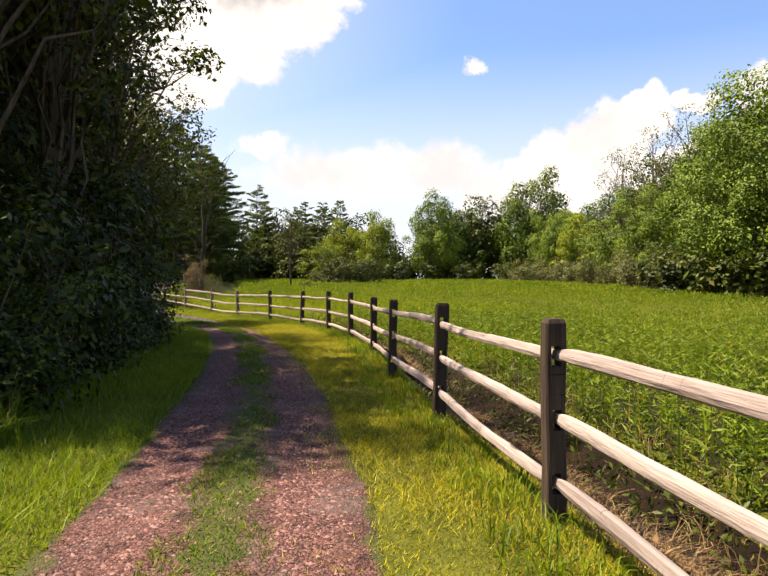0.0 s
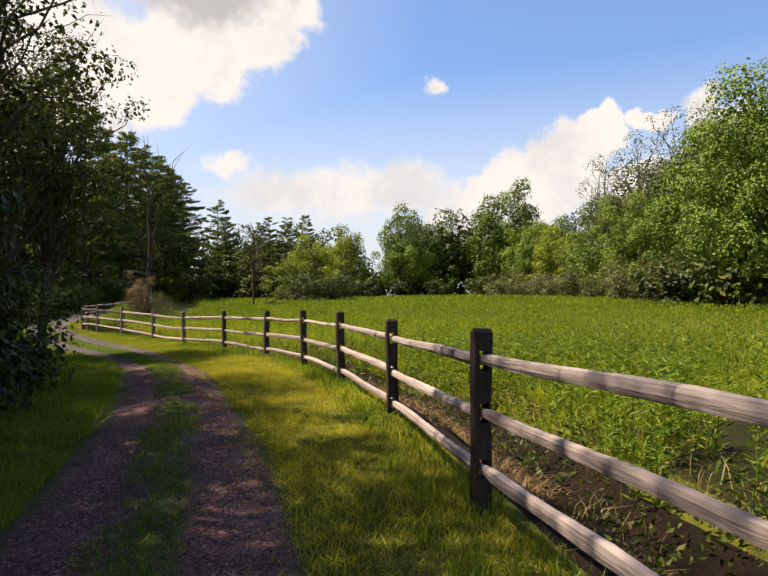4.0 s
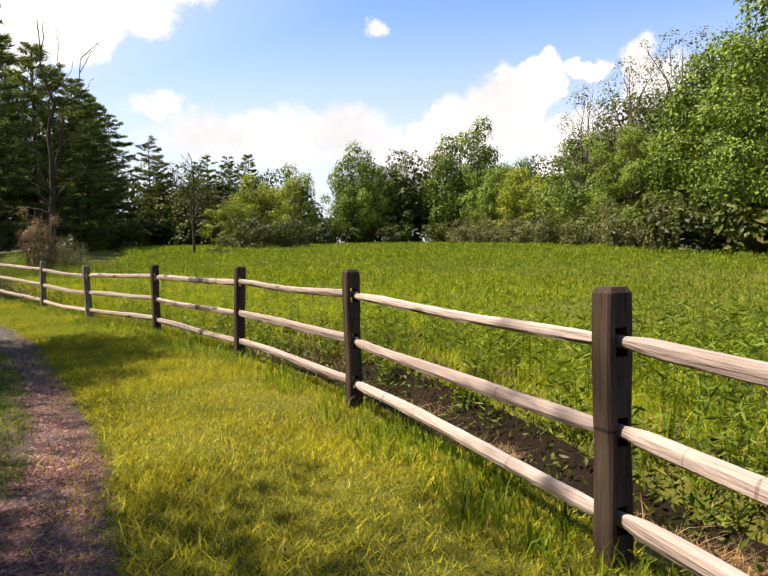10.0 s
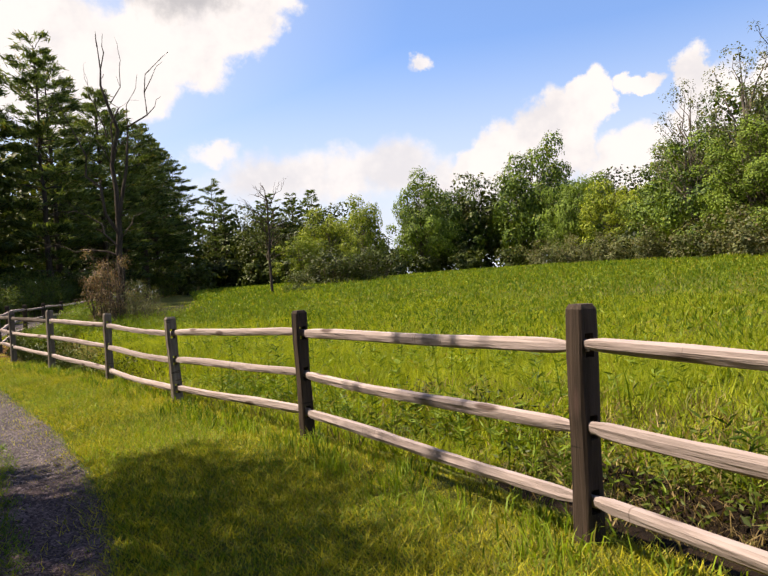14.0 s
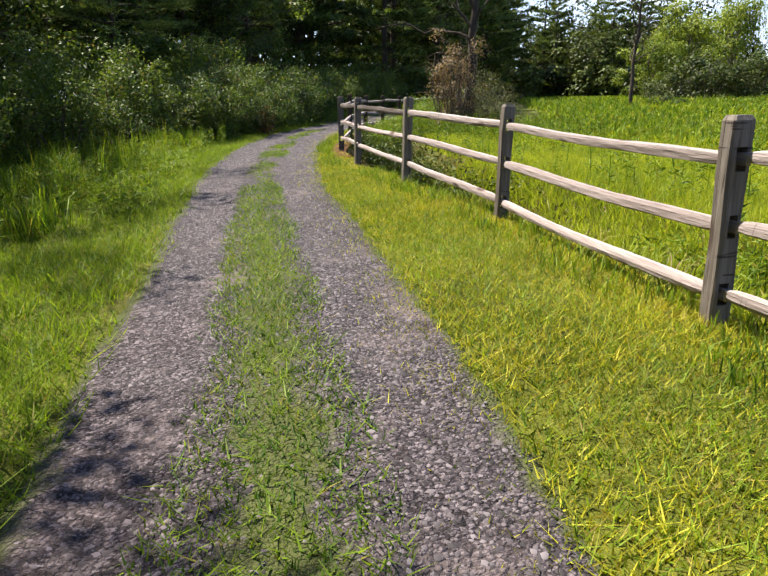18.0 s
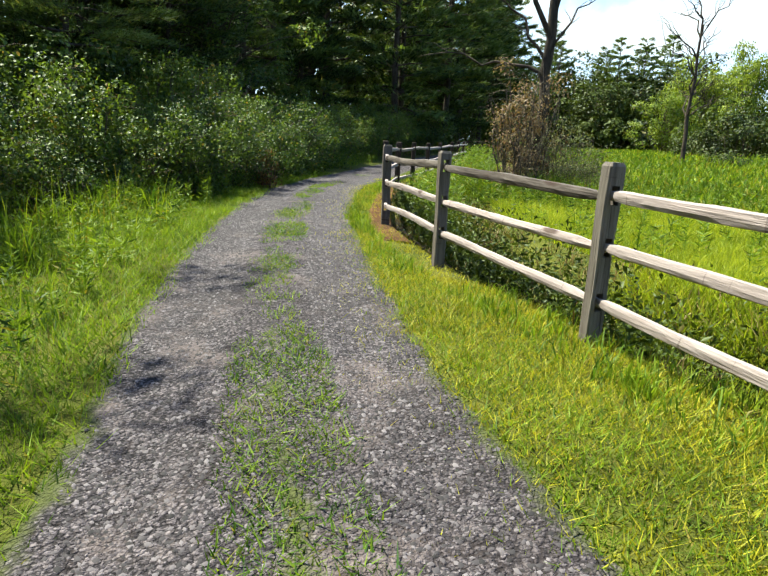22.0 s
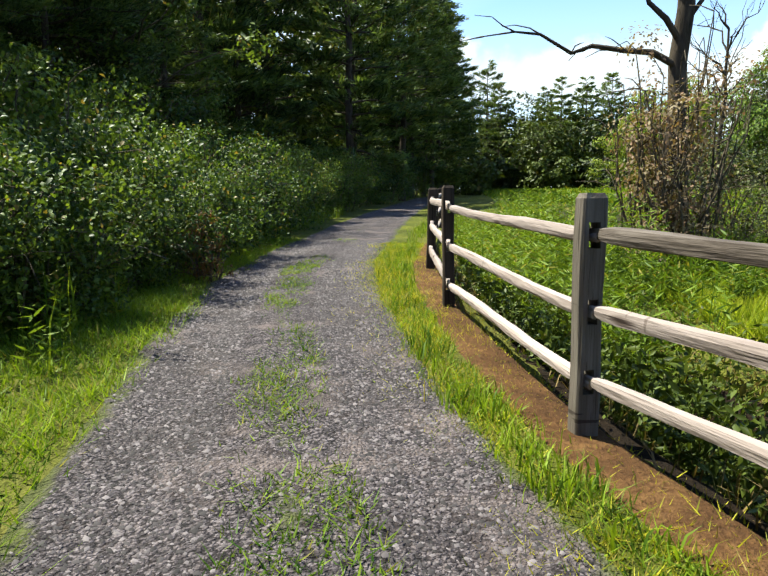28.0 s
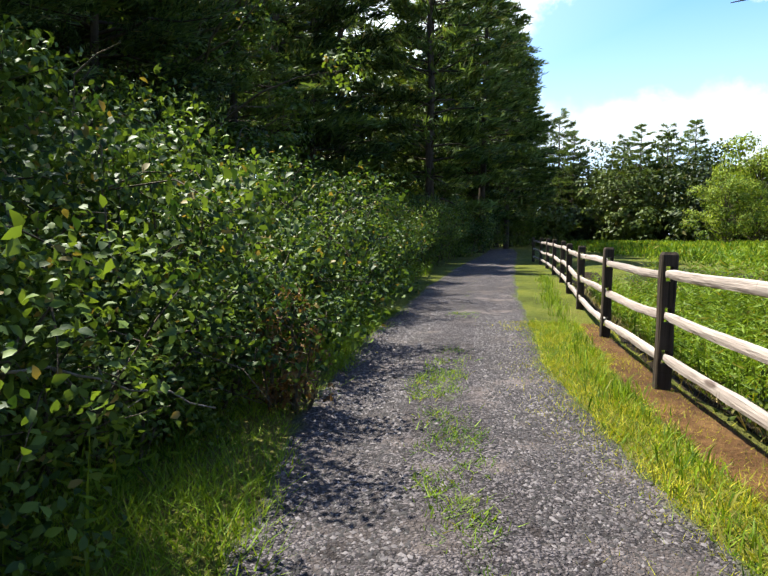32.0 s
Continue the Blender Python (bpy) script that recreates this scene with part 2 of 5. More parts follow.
def gravel_material():
    """Crushed stone: red-brown shale where the walk starts, grey trap rock further on, green wear down the middle."""
    mat, n, out = material("crushed_stone")
    where = n.add("ShaderNodeTexCoord").outputs["Object"]
    across = n.add("ShaderNodeAttribute")
    across.attribute_name = "across"
    xyz = n.add("ShaderNodeSeparateXYZ")
    n.put(xyz.inputs[0], where)
    shaken = n.vmath("ADD", where, n.vmath("SCALE", n.vmath("SUBTRACT", chips_noise(n, where), (0.5, 0.5, 0.5)), (0, 0, 0), 0.030))
    cells = n.voronoi(shaken, 58.0, "Color")
    gap = n.voronoi(shaken, 58.0, "Distance")
    tone = n.math("ADD", n.math("MULTIPLY", n.vmath("DOT_PRODUCT", cells, (0.4, 0.4, 0.4)), 0.75), n.math("MULTIPLY", n.vmath("DOT_PRODUCT", n.voronoi(shaken, 120.0, "Color"), (0.4, 0.4, 0.4)), 0.35))
    # crevice shade between chips painted in as a darker tone
    tone = n.math("SUBTRACT", tone, n.math("MULTIPLY", n.between(gap, 0.42, 0.75), 0.35))
    grey = n.ramp(tone, [(0.12, (0.004, 0.003, 0.004)), (0.48, (0.026, 0.021, 0.026)), (0.95, (0.150, 0.126, 0.140))])
    red = n.ramp(tone, [(0.12, (0.018, 0.008, 0.007)), (0.50, (0.090, 0.036, 0.033)), (0.95, (0.210, 0.115, 0.105))])
    along = n.math("ADD", xyz.outputs[1], n.math("MULTIPLY", n.noise(where, 0.35, 3.0), 8.0))
    stone = n.mix(n.between(along, 19.0, 31.0), red, grey)
    dust = n.noise(where, 1.6, 5.0, 0.6)
    stone = n.mix(n.math('MULTIPLY', n.between(dust, 0.50, 0.68), 0.65), stone, (0.135, 0.105, 0.104))
    mottle = n.noise(where, 7.0, 5.0, 0.7, 0.8)
    stone = n.mix(n.math('MULTIPLY', n.between(mottle, 0.54, 0.70), 0.55), stone, n.mix(n.between(along, 19.0, 31.0), (0.215, 0.120, 0.108), (0.130, 0.105, 0.108)))
    stone = n.mix(n.math('MULTIPLY', n.between(mottle, 0.46, 0.32), 0.75), stone, (0.016, 0.010, 0.010))
    damp = n.between(n.noise(where, 0.8, 4.0, 0.6, 0.6), 0.42, 0.66)
    stone = n.mix(n.math('MULTIPLY', damp, 0.45), stone, (0.020, 0.015, 0.016))
    middle = n.math("SUBTRACT", n.math("SUBTRACT", 1.0, n.math("MULTIPLY", n.between(xyz.outputs[1], 27.0, 32.0), 0.75)), n.math("MULTIPLY", n.math("ABSOLUTE", across.outputs["Fac"]), 3.4))
    sides = n.math("MULTIPLY", n.math("SUBTRACT", n.math("ABSOLUTE", across.outputs["Fac"]), 0.80), 4.5)
    wear = n.math("ADD", n.math("MAXIMUM", middle, sides), n.math("MULTIPLY", n.math("SUBTRACT", n.noise(where, 2.6, 5.0, 0.65), 0.5), 2.2))
    earth = n.mix(n.noise(where, 20.0, 4.0), (0.030, 0.036, 0.010), (0.078, 0.085, 0.024))
    colour = n.mix(n.between(wear, 0.25, 0.75), stone, earth)
    high = n.math("SUBTRACT", 1.0, gap)
    principled(n, out, colour, 0.9, n.bump(high, 1.0, 0.02), 0.2)
    return mat


def stone_material():
    mat, n, out = material("loose_stone")
    where = n.add("ShaderNodeTexCoord").outputs["Object"]
    xyz = n.add("ShaderNodeSeparateXYZ")
    n.put(xyz.inputs[0], where)
    island = n.add("ShaderNodeNewGeometry").outputs["Random Per Island"]
    grey = n.ramp(island, [(0.0, (0.014, 0.012, 0.014)), (0.6, (0.040, 0.034, 0.039)), (1.0, (0.135, 0.116, 0.128))])
    red = n.ramp(island, [(0.0, (0.034, 0.014, 0.013)), (0.55, (0.125, 0.056, 0.050)), (1.0, (0.230, 0.130, 0.120))])
    along = n.math("ADD", xyz.outputs[1], n.math("MULTIPLY", n.noise(where, 0.35, 3.0), 8.0))
    principled(n, out, n.mix(n.between(along, 19.0, 31.0), red, grey), 0.85, None, 0.25)
    return mat


def wood_material(name, pale, mid, dark, grain=(1.4, 26, 26), crack=0.62, upright=False):
    """Weathered split wood: grain along local x, dark checks across and along, stains."""
    mat, n, out = material(name)
    where = n.add("ShaderNodeTexCoord").outputs["Object"]
    info = n.add("ShaderNodeObjectInfo")
    shift = n.vmath("SCALE", (31.0, 17.0, 9.0), (0, 0, 0), info.outputs["Random"])
    if upright:
        xyz, turned = n.add("ShaderNodeSeparateXYZ"), n.add("ShaderNodeCombineXYZ")
        n.put(xyz.inputs[0], where)
        for k in range(3):
            n.put(turned.inputs[k], xyz.outputs[2 - k])
        where = turned.outputs[0]
    where = n.vmath("ADD", where, shift)
    fibres = n.noise(n.vmath("MULTIPLY", where, grain), 1.0, 6.0, 0.65, 0.4)
    blotch = n.noise(n.vmath("MULTIPLY", where, (1.1, 5, 5)), 1.0, 4.0)
    colour = n.ramp(n.math("ADD", n.math("MULTIPLY", fibres, 0.6), n.math("MULTIPLY", blotch, 0.45)), [(0.28, dark), (0.48, mid), (0.68, pale)])
    checks = n.noise(n.vmath("MULTIPLY", where, (2.2, 60, 60)), 1.0, 3.0, 0.5, 0.8)
    knots = n.between(n.voronoi(n.vmath("MULTIPLY", where, (1.5, 5.5, 5.5)), 1.0), 0.20, 0.09)
    colour = n.mix(n.math("MULTIPLY", n.between(checks, crack, crack + 0.06), 0.75), colour, dark)
    colour = n.mix(n.math("MULTIPLY", knots, 0.85), colour, (0.05, 0.03, 0.025))
    ticks = n.between(n.noise(n.vmath("MULTIPLY", where, (26, 2.4, 2.4)), 1.0, 2.0, 0.4), 0.70, 0.735)
    colour = n.mix(n.math("MULTIPLY", ticks, 0.8), colour, dark)
    tint = n.math("ADD", 0.82, n.math("MULTIPLY", info.outputs["Random"], 0.34))
    bright = n.add("ShaderNodeHueSaturation")
    n.put(bright.inputs["Color"], colour)
    n.put(bright.inputs["Value"], tint)
    high = n.math("SUBTRACT", fibres, n.math("MULTIPLY", checks, 0.6))
    principled(n, out, bright.outputs[0], 0.85, n.bump(high, 0.7, 0.012), 0.2)
    return mat


def bark_material(name, pale, dark):
    mat, n, out = material(name)
    where = n.add("ShaderNodeTexCoord").outputs["Object"]
    plates = n.noise(n.vmath("MULTIPLY", where, (9, 9, 2.2)), 1.0, 6.0, 0.65, 0.5)
    colour = n.ramp(plates, [(0.3, dark), (0.7, pale)])
    moss = n.between(n.noise(where, 1.2, 3.0), 0.58, 0.75)
    colour = n.mix(n.math("MULTIPLY", moss, 0.35), colour, (0.05, 0.06, 0.025))
    principled(n, out, colour, 0.95, n.bump(plates, 1.0, 0.04), 0.1)
    return mat


def soil_material(name, dark, mid_tone, pale):
    mat, n, out = material(name)
    where = n.add("ShaderNodeTexCoord").outputs["Object"]
    fine, mid = n.noise(where, 22.0, 6.0, 0.7), n.noise(where, 2.4, 4.0)
    colour = n.ramp(n.math("ADD", n.math("MULTIPLY", fine, 0.5), n.math("MULTIPLY", mid, 0.5)),
                    [(0.3, dark), (0.52, mid_tone), (0.75, pale)])
    principled(n, out, colour, 0.95, n.bump(fine, 1.0, 0.05), 0.1)
    return mat


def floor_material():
    mat, n, out = material("meadow_shade_litter")
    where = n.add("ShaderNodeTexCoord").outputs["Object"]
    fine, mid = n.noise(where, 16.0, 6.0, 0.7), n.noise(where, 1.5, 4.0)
    # tones kept low to stand in for shade among the stalks
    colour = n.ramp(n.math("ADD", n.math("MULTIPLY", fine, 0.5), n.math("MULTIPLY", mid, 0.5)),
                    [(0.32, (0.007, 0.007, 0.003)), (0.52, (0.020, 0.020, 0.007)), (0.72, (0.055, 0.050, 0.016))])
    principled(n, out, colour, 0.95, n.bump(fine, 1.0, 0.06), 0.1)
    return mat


TURF, GRAVEL, STONE, SOIL, FLOOR = ground_material(), gravel_material(), stone_material(), soil_material("bare_soil", (0.022, 0.011, 0.006), (0.085, 0.042, 0.018), (0.215, 0.120, 0.048)), floor_material()
# dark soil taken nearly to black so it holds the ditch's shadow
SHADE_SOIL = soil_material("shade_dark_soil", (0.005, 0.003, 0.002), (0.013, 0.008, 0.005), (0.042, 0.026, 0.014))
RAIL = wood_material("weathered_rail", (0.285, 0.236, 0.231), (0.240, 0.194, 0.189), (0.140, 0.108, 0.103), (2.4, 15, 15), 0.73)
DARK_RAIL = wood_material("dark_rail", (0.130, 0.108, 0.100), (0.070, 0.055, 0.049), (0.020, 0.015, 0.013), (2.4, 15, 15), 0.70)
POST = wood_material("dark_post", (0.060, 0.042, 0.033), (0.031, 0.021, 0.016), (0.007, 0.005, 0.004), upright=True)
GREY_POST = wood_material("grey_post", (0.170, 0.148, 0.133), (0.104, 0.085, 0.074), (0.030, 0.022, 0.019), upright=True)
BARK, PINE_BARK, DEAD_BARK = (bark_material("bark", (0.13, 0.105, 0.08), (0.03, 0.024, 0.018)),
                              bark_material("pine_bark", (0.085, 0.066, 0.052), (0.018, 0.014, 0.012)),
                              bark_material("dead_bark", (0.20, 0.17, 0.145), (0.05, 0.042, 0.037)))
MOWN = foliage("mown_grass", (0.055, 0.082, 0.008), (0.370, 0.340, 0.022), (0.225, 0.165, 0.050), 0.08, 0.35, 1.1)
LUSH = foliage("lush_grass", (0.028, 0.072, 0.006), (0.180, 0.250, 0.016), (0.207, 0.170, 0.037), 0.06, 0.40, 0.7)
STRAW = foliage("straw", (0.111, 0.074, 0.030), (0.266, 0.200, 0.089), (0.074, 0.096, 0.015), 0.15, 0.2, 1.2)
HAY = foliage("old_hay", (0.120, 0.066, 0.030), (0.330, 0.215, 0.105), (0.060, 0.036, 0.018), 0.2, 0.15, 1.5)
WEED = foliage("meadow_leaf", (0.062, 0.118, 0.008), (0.240, 0.292, 0.020), (0.237, 0.200, 0.022), 0.07, 0.42, 0.25)
WEED_NEAR = foliage("leafy_stalk", (0.016, 0.044, 0.006), (0.138, 0.198, 0.017), (0.200, 0.170, 0.022), 0.06, 0.38, 0.5)
SOFT = foliage("soft_meadow_grass", (0.120, 0.175, 0.010), (0.330, 0.365, 0.028), (0.300, 0.270, 0.050), 0.06, 0.45, 0.5)
BROAD = foliage("broad_leaf", (0.016, 0.042, 0.006), (0.135, 0.200, 0.018), (0.18, 0.19, 0.03), 0.03, 0.15, 0.22)
LIGHT = foliage("light_leaf", (0.065, 0.108, 0.010), (0.255, 0.300, 0.030), (0.163, 0.155, 0.037), 0.05, 0.30, 0.25)
GREY_LEAF = foliage("grey_leaf", (0.056, 0.070, 0.026), (0.141, 0.152, 0.063), (0.141, 0.111, 0.059), 0.10, 0.35, 0.3)
# leaf colour darkened to carry the shade under trees and in the ditch
SHADE_LEAF = foliage("shade_tinted_leaf", (0.009, 0.019, 0.004), (0.060, 0.080, 0.010), (0.12, 0.10, 0.03), 0.02, 0.22, 0.6, 0.5)
SHRUB = foliage("shrub_leaf", (0.018, 0.040, 0.009), (0.118, 0.165, 0.024), (0.22, 0.15, 0.04), 0.03, 0.40, 0.6, 0.50, 0.22)
NEEDLE = foliage("pine_needle", (0.011, 0.026, 0.009), (0.112, 0.156, 0.042), (0.15, 0.13, 0.04), 0.04, 0.36, 0.35, 0.5)
RUST_LEAF = foliage("rusty_leaf", (0.060, 0.030, 0.012), (0.170, 0.092, 0.034), (0.16, 0.12, 0.05), 0.1, 0.3, 1.5)
BROWN_LEAF = foliage("withered_leaf", (0.090, 0.062, 0.038), (0.205, 0.155, 0.088), (0.178, 0.104, 0.067), 0.3, 0.3, 0.8)

# ---------------------------------------------------------------- plan
# fence posts: x, y, foot, height
POSTS = [(1.85, -1.9, -0.05, 1.20), (1.42, 1.05, -0.09, 1.22), (1.02, 3.97, -0.13, 1.26), (0.56, 6.84, -0.06, 1.19), (0.08, 9.58, -0.06, 1.15), (-0.27, 12.88, -0.08, 1.14),
         (-0.93, 16.10, -0.12, 1.22), (-1.77, 19.00, -0.12, 1.21), (-3.03, 22.28, -0.27, 1.31), (-4.67, 25.00, -0.14, 1.15), (-6.54, 27.45, -0.18, 1.13),
         (-8.45, 30.20, -0.18, 1.18), (-10.39, 32.26, -0.08, 1.18), (-12.11, 34.10, 0.02, 1.10), (-13.84, 36.70, -0.05, 1.22), (-15.14, 39.66, 0.05, 1.21),
         (-15.93, 42.20, 0.14, 1.13), (-16.54, 44.85, 0.18, 1.12), (-17.12, 47.70, 0.22, 1.10), (-17.62, 50.5, 0.29, 1.08), (-18.15, 53.5, 0.37, 1.08),
         (-18.75, 56.5, 0.44, 1.08), (-19.4, 59.5, 0.50, 1.08), (-20.1, 62.5, 0.56, 1.08), (-20.9, 65.5, 0.62, 1.08)]
# heights of the mortises in the posts near the walk, lowest first, from the third post on
MORTISES = [(0.15, 0.53, 0.91), (0.20, 0.57, 0.92), (0.21, 0.56, 0.89), (0.10, 0.46, 0.84), (0.11, 0.49, 0.87), (0.11, 0.48, 0.87), (0.03, 0.41, 0.83), (0.06, 0.42, 0.80), (0.01, 0.38, 0.73),
            (0.02, 0.42, 0.80), (0.18, 0.55, 0.89), (0.29, 0.61, 0.97), (0.25, 0.60, 0.97), (0.28, 0.67, 1.05), (0.40, 0.75, 1.09)]
# rails split thinner than the rest: span, level
SLIM = {(6, 2): 0.74, (6, 1): 0.88, (7, 2): 0.85}
# rails given the darker wood: span, level
DARK_SPANS = ((13, 2), (12, 2))
ROAD = [(-0.2, -9.0), (-0.35, -3.0), (-0.85, 3.0), (-1.35, 6.3), (-2.05, 10.0), (-2.9, 13.4), (-4.2, 17.6), (-5.8, 21.4), (-7.4, 24.4), (-9.2, 27.0), (-10.8, 29.2),
        (-12.4, 31.4), (-13.9, 33.8), (-15.7, 37.0), (-17.1, 40.1), (-18.05, 43.0), (-18.85, 46.4), (-19.9, 51.0), (-21.3, 58.0), (-23.2, 68.0), (-25.5, 80.0), (-29, 96)]
LEVEL_Y = [-40, 0, 5, 12, 19, 22.5, 26, 30, 34, 37, 42, 48, 54, 60, 80, 140, 400]
LEVEL_Z = [0.1, -0.03, -0.09, -0.05, -0.09, -0.17, -0.17, -0.15, -0.05, -0.01, 0.12, 0.24, 0.38, 0.52, 0.85, 1.5, 3.0]


def dense(line, step):
    """Points along a smooth curve through the line's corners."""
    pts = np.array(line, float)
    pts = np.vstack([2 * pts[0] - pts[1], pts, 2 * pts[-1] - pts[-2]])
    found = []
    for a, b, c, d in zip(pts, pts[1:], pts[2:], pts[3:]):
        count = max(2, int(np.linalg.norm(c - b) / step))
        for s in np.arange(count) / count:
            found.append(0.5 * (2 * b + (c - a) * s + (2 * a - 5 * b + 4 * c - d) * s * s + (3 * b - a - 3 * c + d) * s ** 3))
    found.append(pts[-2])
    return np.array(found)


FENCE_LINE = dense([(2.6, -9.0)] + [(x, y) for x, y, *_ in POSTS] + [(-25, 80), (-29, 100)], 0.5)
ROAD_LINE = dense(ROAD, 0.25)


def offset(line, x, y):
    """Signed distance from a line, positive on its right hand, and the share of the way along it."""
    x, y = np.atleast_1d(np.asarray(x, float)), np.atleast_1d(np.asarray(y, float))
    a, b = line[:-1], line[1:]
    best, side, along = np.full(x.shape, 1e9), np.zeros(x.shape), np.zeros(x.shape)
    for i in range(len(a)):
        ab = b[i] - a[i]
        s = np.clip(((x - a[i][0]) * ab[0] + (y - a[i][1]) * ab[1]) / (ab @ ab), 0, 1)
        dx, dy = x - a[i][0] - s * ab[0], y - a[i][1] - s * ab[1]
        d = np.hypot(dx, dy)
        near = d < best
        best = np.where(near, d, best)
        side = np.where(near, np.sign(dx * ab[1] - dy * ab[0]), side)
        along = np.where(near, i + s, along)
    return best * side, along


def half_road(y):
    """Half the width of the stone, which the grass narrows where the lane swings away."""
    return np.interp(y, [0, 8, 14, 22, 26, 40], [0.95, 0.92, 0.76, 0.76, 1.0, 1.10])


COARSE_FENCE, COARSE_ROAD = FENCE_LINE[::3], ROAD_LINE[::4]


def lumps(x, y):
    return 0.5 * np.sin(1.7 * x + 0.6 * np.sin(0.9 * y)) * np.sin(1.3 * y + 1.1) + 0.5 * np.sin(0.53 * x + 2) * np.sin(0.61 * y + 0.7 * np.sin(0.4 * x))


def terrain(x, y):
    """Height of the ground."""
    x, y = np.atleast_1d(np.asarray(x, float)), np.atleast_1d(np.asarray(y, float))
    d, _ = offset(COARSE_FENCE, x, y)
    r, _ = offset(COARSE_ROAD, x, y)
    z = np.interp(y, LEVEL_Y, LEVEL_Z)
    z = z + 0.010 * np.clip(d - 4, 0, 120)                                  # the meadow rises a little
    z = z - (0.36 + 0.38 * np.exp(-((y - 34) / 3.5) ** 2)) * np.exp(-((d - 0.95) / 0.48) ** 2) * (np.abs(y) < 75)      # ditch beyond the fence
    z = z - 0.07 * np.exp(-((y - 27) / 5) ** 2) * np.clip(-d - 1.0, 0, 4)   # the road dips to its far side at the bend
    z = z + 0.012 * np.clip(-r - 2, 0, 60)
    rough = np.clip((np.abs(r) - 1.0) / 2, 0, 1)
    z = z + rough * 0.05 * lumps(x, y)
    track = np.exp(-((np.abs(r) - 0.62) / 0.28) ** 2)
    return z - 0.035 * track


# ---------------------------------------------------------------- mesh helpers
def mesh_from(name, verts, faces, smooth=False):
    """A mesh from arrays; faces is one array, or several, of equal-sized polygons."""
    verts = np.asarray(verts, np.float32).reshape(-1, 3)
    groups = faces if isinstance(faces, (list, tuple)) else [faces]
    groups = [np.asarray(g, np.int32) for g in groups if len(g)]
    mesh = bpy.data.meshes.new(name)
    mesh.vertices.add(len(verts))
    mesh.vertices.foreach_set("co", verts.ravel())
    loops = np.concatenate([g.ravel() for g in groups])
    sizes = np.concatenate([np.full(len(g), g.shape[1], np.int32) for g in groups])
    mesh.loops.add(len(loops))
    mesh.loops.foreach_set("vertex_index", loops)
    mesh.polygons.add(len(sizes))
    mesh.polygons.foreach_set("loop_start", np.concatenate([[0], np.cumsum(sizes)[:-1]]).astype(np.int32))
    mesh.polygons.foreach_set("loop_total", sizes)
    mesh.update(calc_edges=True)
    if smooth:
        mesh.polygons.foreach_set("use_smooth", np.ones(len(sizes), bool))
    return mesh


def part(name, mesh, mat, parent=None, label=""):
    """One mesh object under a thing."""
    if isinstance(mesh, bmesh.types.BMesh):
        bm, mesh = mesh, bpy.data.meshes.new(name)
        bm.to_mesh(mesh)
        bm.free()
    mesh.materials.clear()
    mesh.materials.append(mat)
    ob = new(name, mesh)
    ob.parent = parent
    return tagged(ob, label)


def tube(points, radii, sides=6, flat=1.0):
    """A tapered tube along points: verts and quads."""
    pts = np.asarray(points, float)
    ways = np.gradient(pts, axis=0)
    ways /= np.linalg.norm(ways, axis=1)[:, None] + 1e-9
    ref = np.where(np.abs(ways[:, 2:3]) > 0.9, [[1.0, 0, 0]], [[0, 0, 1.0]])
    u = np.cross(ways, ref)
    u /= np.linalg.norm(u, axis=1)[:, None] + 1e-9
    v = np.cross(ways, u)
    turn = np.arange(sides) * 2 * np.pi / sides
    ring = u[:, None] * np.cos(turn)[None, :, None] + flat * v[:, None] * np.sin(turn)[None, :, None]
    verts = pts[:, None] + ring * np.asarray(radii, float)[:, None, None]
    k, j = np.meshgrid(np.arange(len(pts) - 1), np.arange(sides), indexing="ij")
    j2 = (j + 1) % sides
    faces = np.stack([k * sides + j, k * sides + j2, (k + 1) * sides + j2, (k + 1) * sides + j], -1).reshape(-1, 4)
    return verts.reshape(-1, 3), faces


def join(pieces):
    """Many (verts, faces) as one."""
    verts, faces, start = [], [], 0
    for v, f in pieces:
        verts.append(v)
        faces.append(f + start)
        start += len(v)
    return np.concatenate(verts), np.concatenate(faces)


def leaf_quads(centres, length, width, rng, lift=0.2, heading=None, spread=1.0, face=None):
    """A pointed, slightly folded leaf at each centre: verts and quads."""
    n = len(centres)
    way = rng.normal(size=(n, 3)) * spread
    if heading is not None:
        way = way + heading
    way[:, 2] += lift
    way /= np.linalg.norm(way, axis=1)[:, None] + 1e-9
    if face is not None:
        way = np.cross(face + rng.normal(size=(n, 3)) * 0.40, way)
        way /= np.linalg.norm(way, axis=1)[:, None] + 1e-9
        side = np.cross(way, face + rng.normal(size=(n, 3)) * 0.25)
    else:
        side = np.cross(way, rng.normal(size=(n, 3)))
    side /= np.linalg.norm(side, axis=1)[:, None] + 1e-9
    up = np.cross(side, way)
    size = (0.65 + 0.7 * rng.random(n))[:, None]
    length, width = length * size, width * size
    a = centres - way * length * 0.5
    c = centres + way * length * 0.5
    b = centres - way * length * 0.08 + side * width * 0.5 + up * width * 0.18
    d = centres - way * length * 0.08 - side * width * 0.5 + up * width * 0.18
    verts = np.stack([a, b, c, d], 1).reshape(-1, 3)
    first = np.arange(n)[:, None] * 4
    return verts, np.concatenate([first + np.array([[0, 1, 2]]), first + np.array([[0, 2, 3]])])


